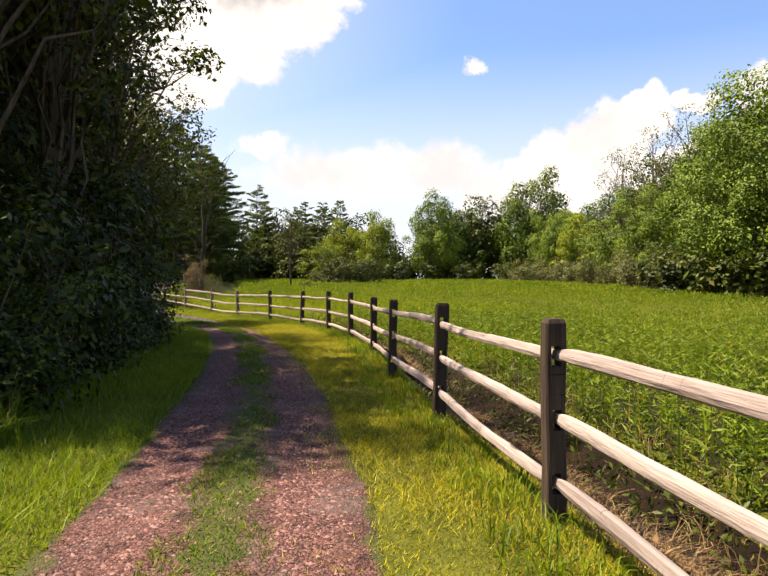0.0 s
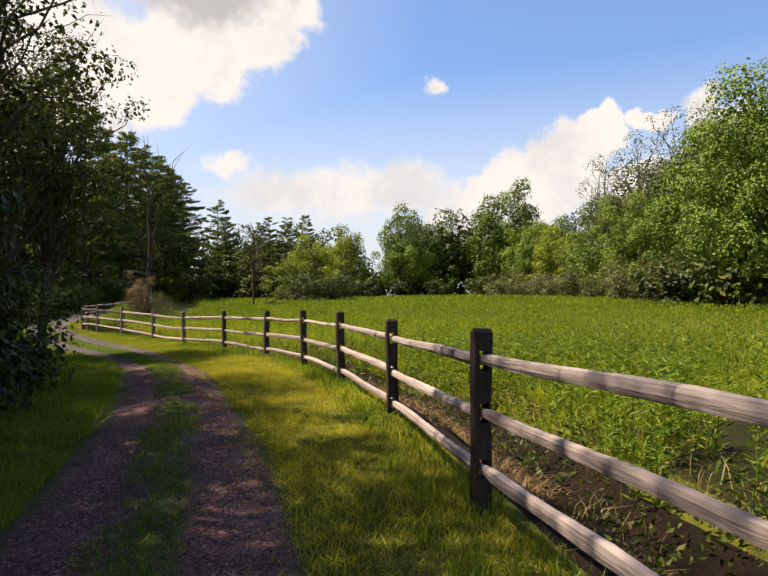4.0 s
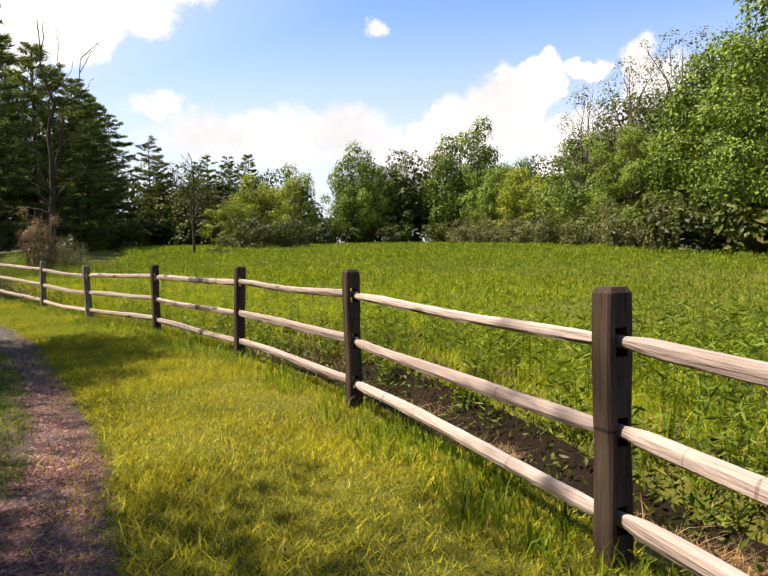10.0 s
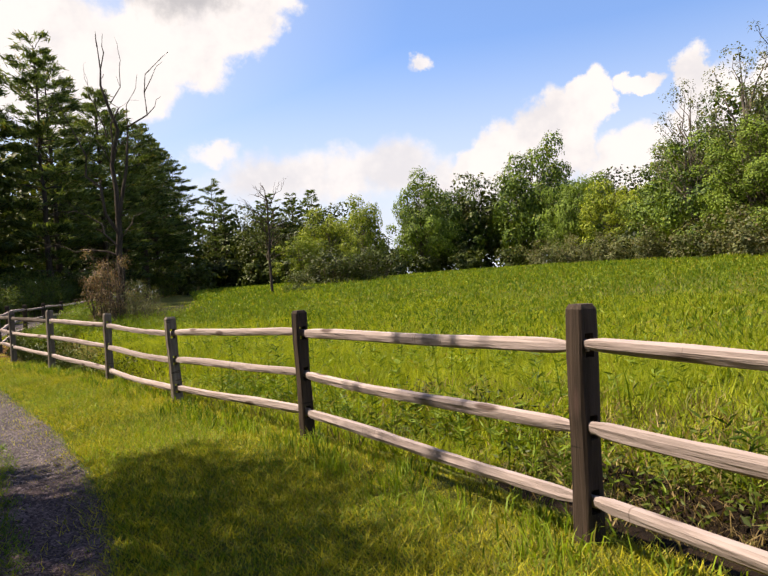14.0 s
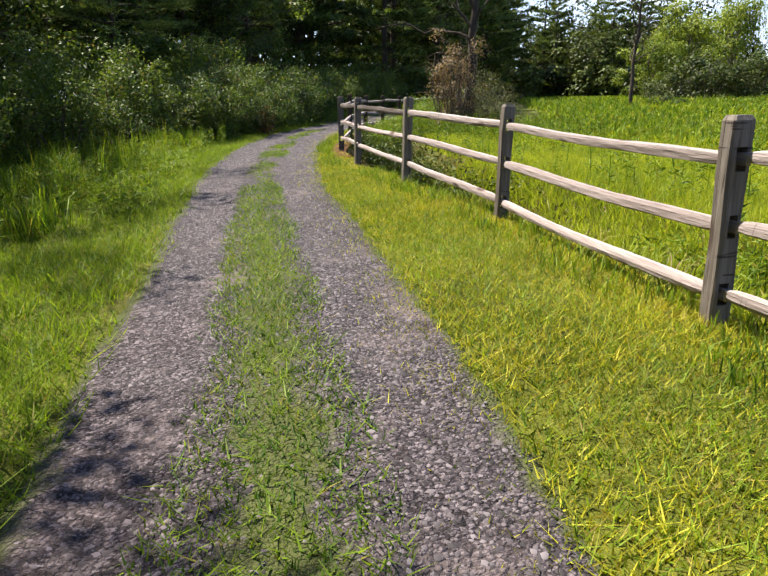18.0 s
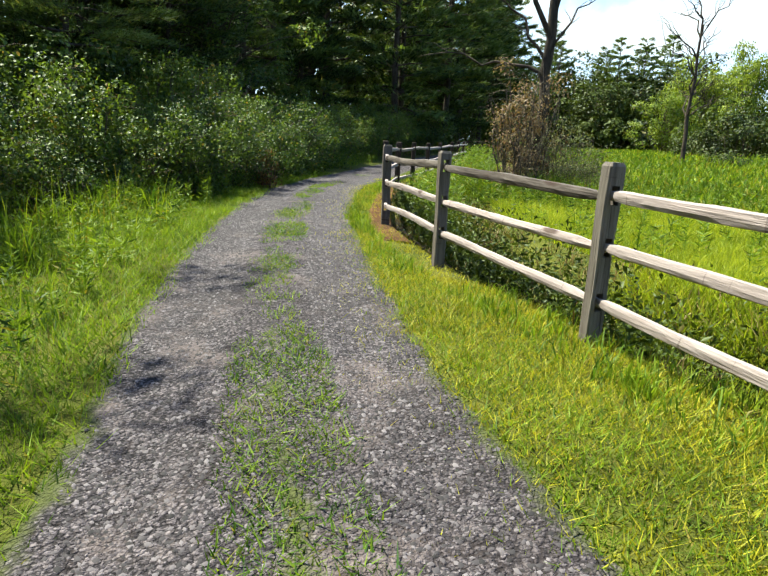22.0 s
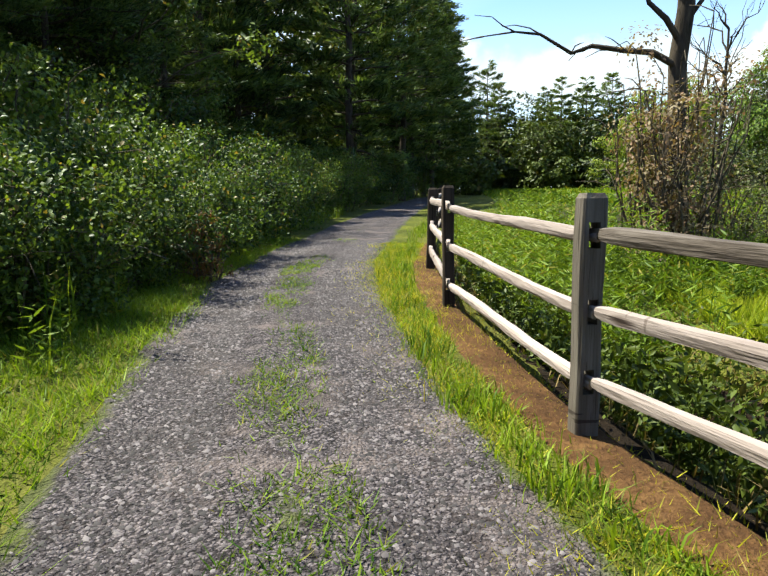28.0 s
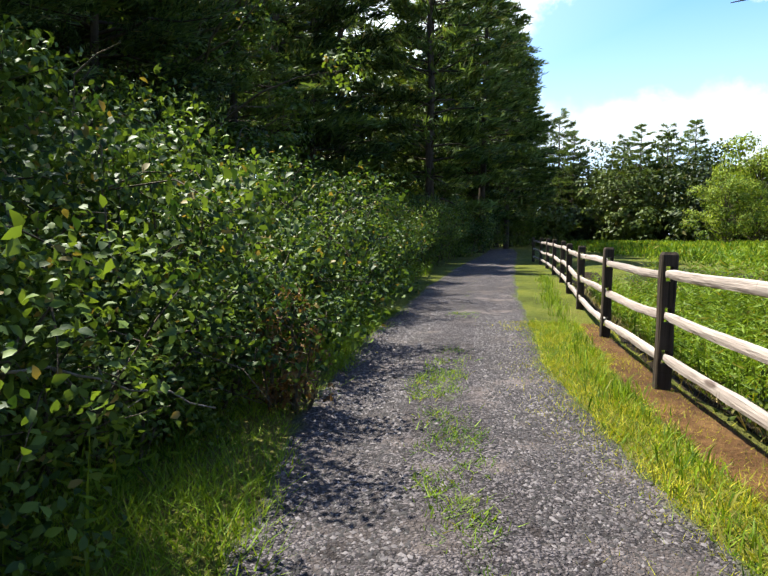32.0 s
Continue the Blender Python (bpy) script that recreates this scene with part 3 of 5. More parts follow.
def oval_quads(centres, length, width, rng, lift=0.2, face=None):
    """A rounder leaf with a drooping tip, folded along its midrib."""
    n = len(centres)
    way = rng.normal(size=(n, 3))
    way[:, 2] += lift
    way /= np.linalg.norm(way, axis=1)[:, None] + 1e-9
    side = np.cross(way, rng.normal(size=(n, 3)) if face is None else face + rng.normal(size=(n, 3)) * 0.35)
    side /= np.linalg.norm(side, axis=1)[:, None] + 1e-9
    up = np.cross(side, way)
    size = (0.55 + 0.8 * rng.random(n))[:, None]
    length, width = length * size, width * size
    root, mid, tip = centres - way * length * 0.5, centres + up * length * 0.04, centres + way * length * 0.5 - up * length * 0.16
    fold = up * width * 0.20
    b, d = centres - way * length * 0.14 + side * width * 0.5 + fold, centres - way * length * 0.14 - side * width * 0.5 + fold
    e, f = centres + way * length * 0.20 + side * width * 0.36 + fold * 0.5, centres + way * length * 0.20 - side * width * 0.36 + fold * 0.5
    verts = np.stack([root, b, e, tip, f, d, mid], 1).reshape(-1, 3)
    first = np.arange(n)[:, None] * 7
    return verts, np.concatenate([first + np.array([[0, 1, 2, 6]]), first + np.array([[6, 2, 3, 4]]), first + np.array([[0, 6, 4, 5]])])


def blades(roots, height, width, rng, lean=0.35, wind=(0.0, 0.0)):
    """Bent grass blades, two faces each: verts, quads and tips."""
    n = len(roots)
    h = height * (0.5 + 0.9 * rng.random(n))
    turn = rng.random(n) * 2 * np.pi
    side = np.stack([np.cos(turn), np.sin(turn), np.zeros(n)], 1)
    bend = rng.normal(size=(n, 2)) * lean + np.array(wind)
    w = (width * (0.6 + 0.8 * rng.random(n)))[:, None]
    mid = roots + np.stack([bend[:, 0] * h * 0.35, bend[:, 1] * h * 0.35, h * 0.6], 1)
    tip = roots + np.stack([bend[:, 0] * h, bend[:, 1] * h, h * (1 - 0.25 * np.minimum(1, np.hypot(*bend.T)))], 1)
    verts = np.stack([roots - side * w * 0.5, roots + side * w * 0.5, mid + side * w * 0.4, mid - side * w * 0.4, tip], 1).reshape(-1, 3)
    base = np.arange(n)[:, None] * 5
    return verts, [base + np.array([[0, 1, 2, 3]]), base + np.array([[3, 2, 4]])]


def spikes(roots, height, width, rng, lean=0.45):
    """Short straight blades, one face each."""
    n = len(roots)
    h = height * (0.45 + 0.95 * rng.random(n))
    turn = rng.random(n) * 2 * np.pi
    side = np.stack([np.cos(turn), np.sin(turn), np.zeros(n)], 1) * (width * (0.6 + 0.8 * rng.random(n)))[:, None]
    tip = roots + np.stack([*(rng.normal(size=(2, n)) * lean * h), h], 1)
    return np.stack([roots - side * 0.5, roots + side * 0.5, tip], 1).reshape(-1, 3), np.arange(3 * n).reshape(n, 3)


def stuff(name, mesh, mat, label, category):
    return tagged(part(name, mesh, mat), label, category, kind="stuff")


# ---------------------------------------------------------------- ground and road
def axis(low, high, step, reach, growth=1.35):
    inner = list(np.arange(low, high + step / 2, step))
    ahead, back, gap = [], [], step
    while (ahead[-1] if ahead else high) < reach:
        gap *= growth
        ahead.append((ahead[-1] if ahead else high) + gap)
    gap = step
    while (back[-1] if back else low) > -reach:
        gap *= growth
        back.append((back[-1] if back else low) - gap)
    return np.array(back[::-1] + inner + ahead)


def make_ground():
    xs, ys = axis(-30, 12, 0.33, 1500), axis(-8, 66, 0.33, 1800)
    x, y = np.meshgrid(xs, ys)
    z = terrain(x.ravel(), y.ravel())
    r, _ = offset(COARSE_ROAD, x.ravel(), y.ravel())
    z = z - 0.07 * np.clip((0.95 - np.abs(r)) / 0.35, 0, 1)                 # bed under the stone
    verts = np.stack([x.ravel(), y.ravel(), z], 1)
    i, j = np.meshgrid(np.arange(len(ys) - 1), np.arange(len(xs) - 1), indexing="ij")
    w = len(xs)
    faces = np.stack([i * w + j, i * w + j + 1, (i + 1) * w + j + 1, (i + 1) * w + j], -1).reshape(-1, 4)
    ob = part("ground", mesh_from("ground", verts, faces, True), TURF)
    tagged(ob, "uneven turf and meadow ground reaching to the horizon", "ground", kind="structure")


def ribbon(line, half, lift, columns, name, mat, label, category, wobble=0.0):
    """A strip laid on the ground along a line, with its share across as an attribute."""
    way = np.gradient(line, axis=0)
    way /= np.linalg.norm(way, axis=1)[:, None]
    right = np.stack([way[:, 1], -way[:, 0]], 1)
    share = np.linspace(-1, 1, columns)
    s = np.arange(len(line))
    wide = (half if np.ndim(half) else np.full(len(line), half)) * (1 + wobble * np.sin(0.37 * s) * np.cos(0.11 * s + 1))
    xy = line[:, None] + right[:, None] * (share[None, :] * wide[:, None])[..., None]
    z = terrain(xy[..., 0].ravel(), xy[..., 1].ravel()) + lift
    edge = np.tile(np.where(np.abs(share) > 0.99, lift + 0.02, 0.0), len(line))
    verts = np.concatenate([xy.reshape(-1, 2), (z - edge)[:, None]], 1)
    i, j = np.meshgrid(np.arange(len(line) - 1), np.arange(columns - 1), indexing="ij")
    faces = np.stack([i * columns + j, i * columns + j + 1, (i + 1) * columns + j + 1, (i + 1) * columns + j], -1).reshape(-1, 4)
    mesh = mesh_from(name, verts, faces, True)
    mesh.attributes.new("across", "FLOAT", "POINT").data.foreach_set("value", np.tile(share, len(line)).astype(np.float32))
    return tagged(part(name, mesh, mat), label, category, kind="structure")


make_ground()
ribbon(ROAD_LINE, half_road(ROAD_LINE[:, 1]), 0.014, 19, "road", GRAVEL, "crushed stone lane with two wheel tracks and a grassy middle", "road", 0.04)

def beside_line(line, gap):
    way = np.gradient(line, axis=0)
    way /= np.linalg.norm(way, axis=1)[:, None]
    return line + np.stack([way[:, 1], -way[:, 0]], 1) * gap


# dark sheet that paints the shaded gaps between the meadow plants
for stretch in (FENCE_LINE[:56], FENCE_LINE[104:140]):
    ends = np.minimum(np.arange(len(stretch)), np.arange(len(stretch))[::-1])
    ribbon(beside_line(stretch, 4.4), 3.1 * np.clip(0.12 + ends / 12, 0, 1), 0.010, 13, "meadow_floor", FLOOR, "earth and litter under the meadow plants, coloured dark for their shade", "soil", 0.06)
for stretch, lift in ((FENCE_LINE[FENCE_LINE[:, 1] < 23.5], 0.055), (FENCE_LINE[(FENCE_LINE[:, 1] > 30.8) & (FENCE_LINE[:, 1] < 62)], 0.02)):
    ribbon(beside_line(stretch, 0.85), 0.58, lift, 13, "ditch_soil", SHADE_SOIL, "dark soil along the ditch bottom, colour deepened for the ditch's shade", "soil", 0.3)
ribbon(beside_line(FENCE_LINE[(FENCE_LINE[:, 1] > 35.0) & (FENCE_LINE[:, 1] < 46.0)], -0.04), 0.23, 0.012, 7, "worn_soil", SOIL, "bare orange-brown soil at the foot of the fence", "soil", 0.3)

# ---------------------------------------------------------------- fence
def post_mesh(height, rng, slots):
    """A square post with worn edges, a weathered top and three mortises cut right through along local x."""
    hx, hy, s, c = 0.052 + rng.uniform(-0.004, 0.005), 0.060 + rng.uniform(-0.004, 0.006), 0.028, 0.012
    ys = [-hy, -hy + c, -s, s, hy - c, hy]
    zs = [-0.25] + [z for slot in slots for z in slot] + [height - 0.025, height]
    open_rows = {1 + 2 * k for k in range(len(slots))}
    bm = bmesh.new()
    grid = {}
    for sx in (-1, 1):
        for i, y in enumerate(ys):
            for k, z in enumerate(zs):
                inset = c if i in (0, 5) else 0.0
                top = 0.012 if k == len(zs) - 1 else 0.0
                wob = 0.004 * math.sin(7 * z + 3 * sx + i)
                grid[sx, i, k] = bm.verts.new((sx * (hx - inset - top) + wob * 0.5, y * (1 - top / hy) + wob, z))
    for sx in (-1, 1):
        for i in range(5):
            for k in range(len(zs) - 1):
                if i == 2 and k in open_rows:
                    continue
                ring = [grid[sx, i, k], grid[sx, i + 1, k], grid[sx, i + 1, k + 1], grid[sx, i, k + 1]]
                bm.faces.new(ring if sx > 0 else ring[::-1])
    for k in range(len(zs) - 1):
        bm.faces.new([grid[1, 5, k], grid[-1, 5, k], grid[-1, 5, k + 1], grid[1, 5, k + 1]])
        bm.faces.new([grid[-1, 0, k], grid[1, 0, k], grid[1, 0, k + 1], grid[-1, 0, k + 1]])
        if k in open_rows:
            bm.faces.new([grid[-1, 2, k], grid[-1, 2, k + 1], grid[1, 2, k + 1], grid[1, 2, k]])
            bm.faces.new([grid[1, 3, k], grid[1, 3, k + 1], grid[-1, 3, k + 1], grid[-1, 3, k]])
            bm.faces.new([grid[1, 2, k], grid[1, 3, k], grid[-1, 3, k], grid[-1, 2, k]])
            bm.faces.new([grid[1, 2, k + 1], grid[-1, 2, k + 1], grid[-1, 3, k + 1], grid[1, 3, k + 1]])
    last = len(zs) - 1
    for i in range(5):
        bm.faces.new([grid[-1, i, last], grid[1, i, last], grid[1, i + 1, last], grid[-1, i + 1, last]])
    return bm


def rail_mesh(length, rng, slim=1.0):
    """A split rail along local x: a wedge of a log with flat, torn faces, hewn to a short tongue at both ends."""
    rings, sides = 30, 12
    high, deep = rng.uniform(0.036, 0.043) * slim, rng.uniform(0.030, 0.036)
    tilt = rng.uniform(-0.05, 0.22)
    corners = []
    for j in range(sides):
        a = 2 * math.pi * (j + 0.5) / sides
        flat = (abs(math.cos(a)) ** 3.2 + abs(math.sin(a)) ** 3.2) ** -0.3125
        corners.append((flat * math.cos(a) * (1 + rng.uniform(-0.07, 0.07)), flat * math.sin(a) * (1 + rng.uniform(-0.07, 0.07))))
    phase, sway, sag = rng.uniform(0, 6.28), rng.uniform(0.006, 0.022), rng.uniform(-0.012, 0.022)
    knot, twist = rng.uniform(0.2, 0.8), rng.uniform(-0.2, 0.2)
    bm = bmesh.new()
    rows = []
    for k in range(rings):
        u = k / (rings - 1)
        x = u * length - length / 2
        end = min(u, 1 - u) * length
        hewn = min(1.0, max(0.0, (end - 0.10) / 0.16)) ** 0.8
        swell = 1 + 0.05 * math.sin(6.1 * u + phase) + 0.02 * math.sin(19 * u + 2 * phase) + 0.07 * math.exp(-((u - knot) * length / 0.10) ** 2)
        lean = tilt + twist * (u - 0.5)
        row = []
        for j, (cy, cz) in enumerate(corners):
            ragged = 1 + 0.03 * math.sin(23 * u + 2.1 * j + phase) + 0.02 * math.sin(51 * u + 3.7 * j)
            y0, z0 = cy * deep * (0.42 + 0.58 * hewn) * swell * ragged, cz * high * (0.55 + 0.45 * hewn) * swell * ragged
            y1, z1 = y0 * math.cos(lean) - z0 * math.sin(lean), y0 * math.sin(lean) + z0 * math.cos(lean)
            row.append(bm.verts.new((x, y1 + sway * math.sin(math.pi * u) * math.sin(2.4 * u + phase), z1 - sag * math.sin(math.pi * u) + 0.010 * math.sin(5 * u + phase) * math.sin(math.pi * u))))
        rows.append(row)
    for a, b in zip(rows, rows[1:]):
        for j in range(sides):
            bm.faces.new([a[j], a[(j + 1) % sides], b[(j + 1) % sides], b[j]])
    bm.faces.new(rows[0][::-1])
    bm.faces.new(rows[-1])
    bmesh.ops.recalc_face_normals(bm, faces=bm.faces)
    return bm


def make_fence():
    rng = random.Random(5)
    fence = tagged(new("split_rail_fence"), "weathered three-rail split rail fence with dark posts along the lane", "fence")
    fence.location = (POSTS[0][0], POSTS[0][1], POSTS[0][2])
    bpy.context.view_layer.update()
    back = fence.matrix_world.inverted()
    slots_at = []
    for k, (x, y, foot, height) in enumerate(POSTS):
        before, after = POSTS[max(0, k - 1)], POSTS[min(len(POSTS) - 1, k + 1)]
        way = math.degrees(math.atan2(after[1] - before[1], after[0] - before[0]))
        mids = [z - foot for z in MORTISES[k - 2]] if 2 <= k < 2 + len(MORTISES) else [height * share + rng.uniform(-0.012, 0.012) for share in (0.175, 0.50, 0.835)]
        slots_at.append([foot + m for m in mids])
        post = part("post", post_mesh(height, rng, [(m - 0.062, m + 0.062) for m in mids]), GREY_POST if k in range(10, 15) else POST, fence)
        post.matrix_local = back @ pose(x, y, foot, rng.uniform(-1.5, 1.5), rng.uniform(-1.5, 1.5), way)
    for k in range(len(POSTS) - 1):
        a, b = POSTS[k], POSTS[k + 1]
        for level in range(3):
            za, zb = slots_at[k][level], slots_at[k + 1][level]
            up = 0.008 if k % 2 else -0.008
            p, q = Vector((a[0], a[1], za + up)), Vector((b[0], b[1], zb + up))
            gap = q - p
            q, p = q + gap.normalized() * 0.07, p - gap.normalized() * 0.07
            mid = (p + q) / 2
            yaw = math.degrees(math.atan2(gap.y, gap.x))
            pitch = -math.degrees(math.atan2(gap.z, math.hypot(gap.x, gap.y)))
            rail = part("rail", rail_mesh((q - p).length, rng, SLIM.get((k, level), 1.0)), DARK_RAIL if (k, level) in DARK_SPANS else RAIL, fence)
            rail.matrix_local = back @ pose(mid.x, mid.y, mid.z, 0, pitch, yaw)


make_fence()

# ---------------------------------------------------------------- trees
def bent(start, end, rng, bow=0.08, count=6):
    """Points of a limb that wanders between two places."""
    start, end = np.asarray(start, float), np.asarray(end, float)
    s = np.linspace(0, 1, count)[:, None]
    far = np.linalg.norm(end - start)
    wander = rng.normal(size=(count, 3)) * bow * far * np.sin(np.pi * s) * 0.5
    arch = np.array([0, 0, 1]) * np.sin(np.pi * s) * far * bow
    return start + (end - start) * s + wander + arch


def broad_tree(name, label, seed, height, spread, bole, count, leaf, mat, bark=BARK, clump=0.10, clumps=70, airy=0.0, inner=0.3):
    """A broad-leaved tree: tapered trunk, limbs that end in clumps of leaves, and the clumps set round a lumpy dome."""
    rng = np.random.default_rng(seed)
    wood = []
    top = np.array([rng.normal() * 0.04 * height, rng.normal() * 0.04 * height, height * 0.90])
    trunk = bent((0, 0, -0.2), top, rng, 0.03, 9)
    thick = height * 0.013
    wood.append(tube(trunk, np.linspace(thick, thick * 0.05, 9), 8))
    k = np.arange(clumps) + 0.5
    rise = 1 - 2 * k / clumps
    turn = k * 2.39996 + rng.normal(size=clumps) * 0.25
    flat = np.sqrt(np.maximum(0, 1 - rise ** 2))
    way = np.stack([np.cos(turn) * flat, np.sin(turn) * flat, rise], 1)
    lobes = 1 + 0.16 * np.sin(2 * turn + seed) + 0.12 * np.sin(3 * turn + 4 * rise + seed)
    far = np.where(rng.random(clumps) < inner, rng.uniform(0.3, 0.65, clumps), rng.uniform(0.68, 1.0, clumps)) * lobes
    middle = height * (bole + (1 - bole) * 0.50)
    tips = way * far[:, None] * np.array([spread, spread, height * (1 - bole) * 0.46]) + np.array([0, 0, middle])
    tips[:, :2] *= np.where(tips[:, 2:] < middle, 1.08, 1.0)
    tips = tips[rng.random(clumps) >= airy]
    clumps = len(tips)
    for p in tips:
        share = np.clip((p[2] / height - 0.22) * rng.uniform(0.75, 0.95), 0.06, 0.95) * 8
        root = trunk[int(share)] + (trunk[min(8, int(share) + 1)] - trunk[int(share)]) * (share % 1)
        reach = np.linalg.norm(p - root) / height
        wood.append(tube(bent(root, p, rng, 0.09, 6), np.linspace(thick * (0.15 + 0.55 * reach), thick * 0.05, 6), 5))
        for j in range(3):
            end = p + rng.normal(size=3) * height * clump * 0.55
            wood.append(tube(bent(p - (p - root) * 0.12, end, rng, 0.1, 4), np.linspace(thick * 0.09, thick * 0.02, 4), 3))
    wide = height * clump * rng.uniform(0.60, 1.35, clumps)
    pick = rng.choice(clumps, count, p=wide ** 2 / (wide ** 2).sum())
    flock = rng.normal(size=(count, 3)) + np.array([0, 0, 0.30])
    flock /= np.linalg.norm(flock, axis=1)[:, None]
    away = tips[pick] - np.array([0, 0, height * 0.42])
    away /= np.linalg.norm(away, axis=1)[:, None] + 1e-9
    face = flock + away * 0.5 + np.array([0, 0, 0.25])
    face /= np.linalg.norm(face, axis=1)[:, None]
    ragged = 1 + 0.28 * np.sin(5 * flock[:, 0] + pick) * np.sin(6 * flock[:, 1] + 2 * pick)
    flock *= (rng.uniform(0.25, 1.0, count) ** 0.40 * ragged * wide[pick])[:, None]
    centres = tips[pick] + flock * np.array([1, 1, 0.72])
    centres[:, 2] = np.maximum(centres[:, 2], 0.15)
    tree = tagged(new(name), label, "tree")
    part("trunk", mesh_from("trunk", *join(wood), True), bark, tree)
    part("crown", mesh_from("crown", *leaf_quads(centres, leaf, leaf * 0.66, rng, 0.1, None, 1.0, face)), mat, tree)
    return tree


def pine_tree(name, label, seed, height, spread, bare, needles=9, size=(0.36, 0.062)):
    """A white pine: straight trunk, whorls of level boughs with flat sprays of needles."""
    rng = np.random.default_rng(seed)
    wood, centres, heads = [], [], []
    trunk = bent((0, 0, -0.2), (rng.normal() * 0.2, rng.normal() * 0.2, height), rng, 0.008, 8)
    wood.append(tube(trunk, np.linspace(height * 0.014, 0.02, 8), 8))
    whorls = int(height * 1.25)
    for k in range(whorls):
        share = bare + (0.985 - bare) * min(1.0, max(0.0, (k + rng.uniform(-0.3, 0.3)) / (whorls - 1))) ** 0.92
        u = (share - bare) / (1 - bare)
        for j in range(5 if u < 0.8 else 4):
            turn = j * 1.2566 + k * 0.7 + rng.normal() * 0.25
            reach = spread * (1 - u) ** 0.62 * rng.uniform(0.42, 1.15) * (0.75 + 0.25 * min(1, u * 5)) + 0.35
            root = np.array([0, 0, share * height + rng.normal() * 0.18])
            end = root + np.array([math.cos(turn) * reach, math.sin(turn) * reach, reach * (-0.10 + 0.5 * u) + rng.normal() * 0.12])
            line = bent(root, end, rng, 0.05, 5)
            wood.append(tube(line, np.linspace(0.035 * (1 - 0.6 * u) + 0.008, 0.008, 5), 4))
            out = np.array([math.cos(turn), math.sin(turn), 0.30])
            side = np.array([-math.sin(turn), math.cos(turn), 0])
            count = max(10, int(reach * 13))
            s = 0.25 + 0.80 * np.sqrt(rng.random(count))
            base = root + (end - root) * s[:, None]
            wide = rng.normal(size=count) * reach * 0.20 * (1.25 - 0.6 * s)
            spray = base + side * wide[:, None] + rng.normal(size=(count, 3)) * np.array([0.05, 0.05, 0.03])
            spray[:, 2] += 0.12 * reach * np.maximum(0, s - 0.6) + 0.05
            centres.append(np.repeat(spray, needles, 0))
            heads.append(np.repeat(np.tile(out, (count, 1)) + side * np.sign(wide)[:, None] * 0.6, needles, 0))
    centres, heads = np.concatenate(centres), np.concatenate(heads)
    centres = centres + rng.normal(size=centres.shape) * np.array([0.12, 0.12, 0.045])
    tree = tagged(new(name), label, "tree")
    part("trunk", mesh_from("trunk", *join(wood), True), PINE_BARK, tree)
    part("crown", mesh_from("crown", *leaf_quads(centres, size[0], size[1], rng, 0.16, heads, 0.55)), NEEDLE, tree)
    return tree


def bush(name, label, seed, height, spread, count, leaf, mat, stems=14, leaf_wide=0.58, oval=False):
    """A shrub: stems fanning from the ground, leaves in clumps round their ends."""
    rng = np.random.default_rng(seed)
    wood, tips = [], []
    for k in range(stems):
        turn, far = k * 2.4 + rng.normal() * 0.3, spread * math.sqrt((k + 0.5) / stems) * 0.85
        foot = np.array([math.cos(turn) * far * 0.45, math.sin(turn) * far * 0.45, -0.1])
        end = np.array([math.cos(turn) * far, math.sin(turn) * far, height * rng.uniform(0.62, 1.0) * (1 - 0.42 * (far / spread) ** 2)])
        line = bent(foot, end, rng, 0.08, 5)
        wood.append(tube(line, np.linspace(0.022, 0.006, 5), 4))
        for j in range(7):
            at = line[1 + j % 4]
            tip = at + rng.normal(size=3) * np.array([0.30, 0.30, 0.22]) * spread * 0.75
            tip[2] = max(0.12, tip[2])
            wood.append(tube(bent(at, tip, rng, 0.1, 3), [0.008, 0.006, 0.003], 3))
            tips += [tip, (at + tip) / 2]
        tips.append(end)
    tips = np.array(tips)
    rng.shuffle(tips)
    tips = tips[:58]
    wide = spread * rng.uniform(0.16, 0.36, len(tips))
    pick = rng.choice(len(tips), count, p=wide ** 2 / (wide ** 2).sum())
    flock = rng.normal(size=(count, 3)) + np.array([0, 0, 0.25])
    flock /= np.linalg.norm(flock, axis=1)[:, None]
    out = tips[pick] * np.array([1, 1, 0.6])
    out /= np.linalg.norm(out, axis=1)[:, None] + 1e-9
    face = flock + out * 0.4 + np.array([0, 0, 0.45])
    flock *= (rng.uniform(0.2, 1.0, count) ** 0.45 * wide[pick] * (1 + 0.3 * np.sin(6 * flock[:, 0] + pick) * np.sin(5 * flock[:, 1] + pick)))[:, None]
    centres = tips[pick] + flock * np.array([1, 1, 0.8])
    centres[:, 2] = np.abs(centres[:, 2]) + 0.03
    thing = tagged(new(name), label, "bush")
    part("branchwork", mesh_from("branchwork", *join(wood), True), BARK, thing)
    leaves = oval_quads(centres, leaf, leaf * leaf_wide, rng, 0.15, face) if oval else leaf_quads(centres, leaf, leaf * leaf_wide, rng, 0.15, None, 1.0, face)
    part("foliage", mesh_from("foliage", *leaves), mat, thing)
    return thing


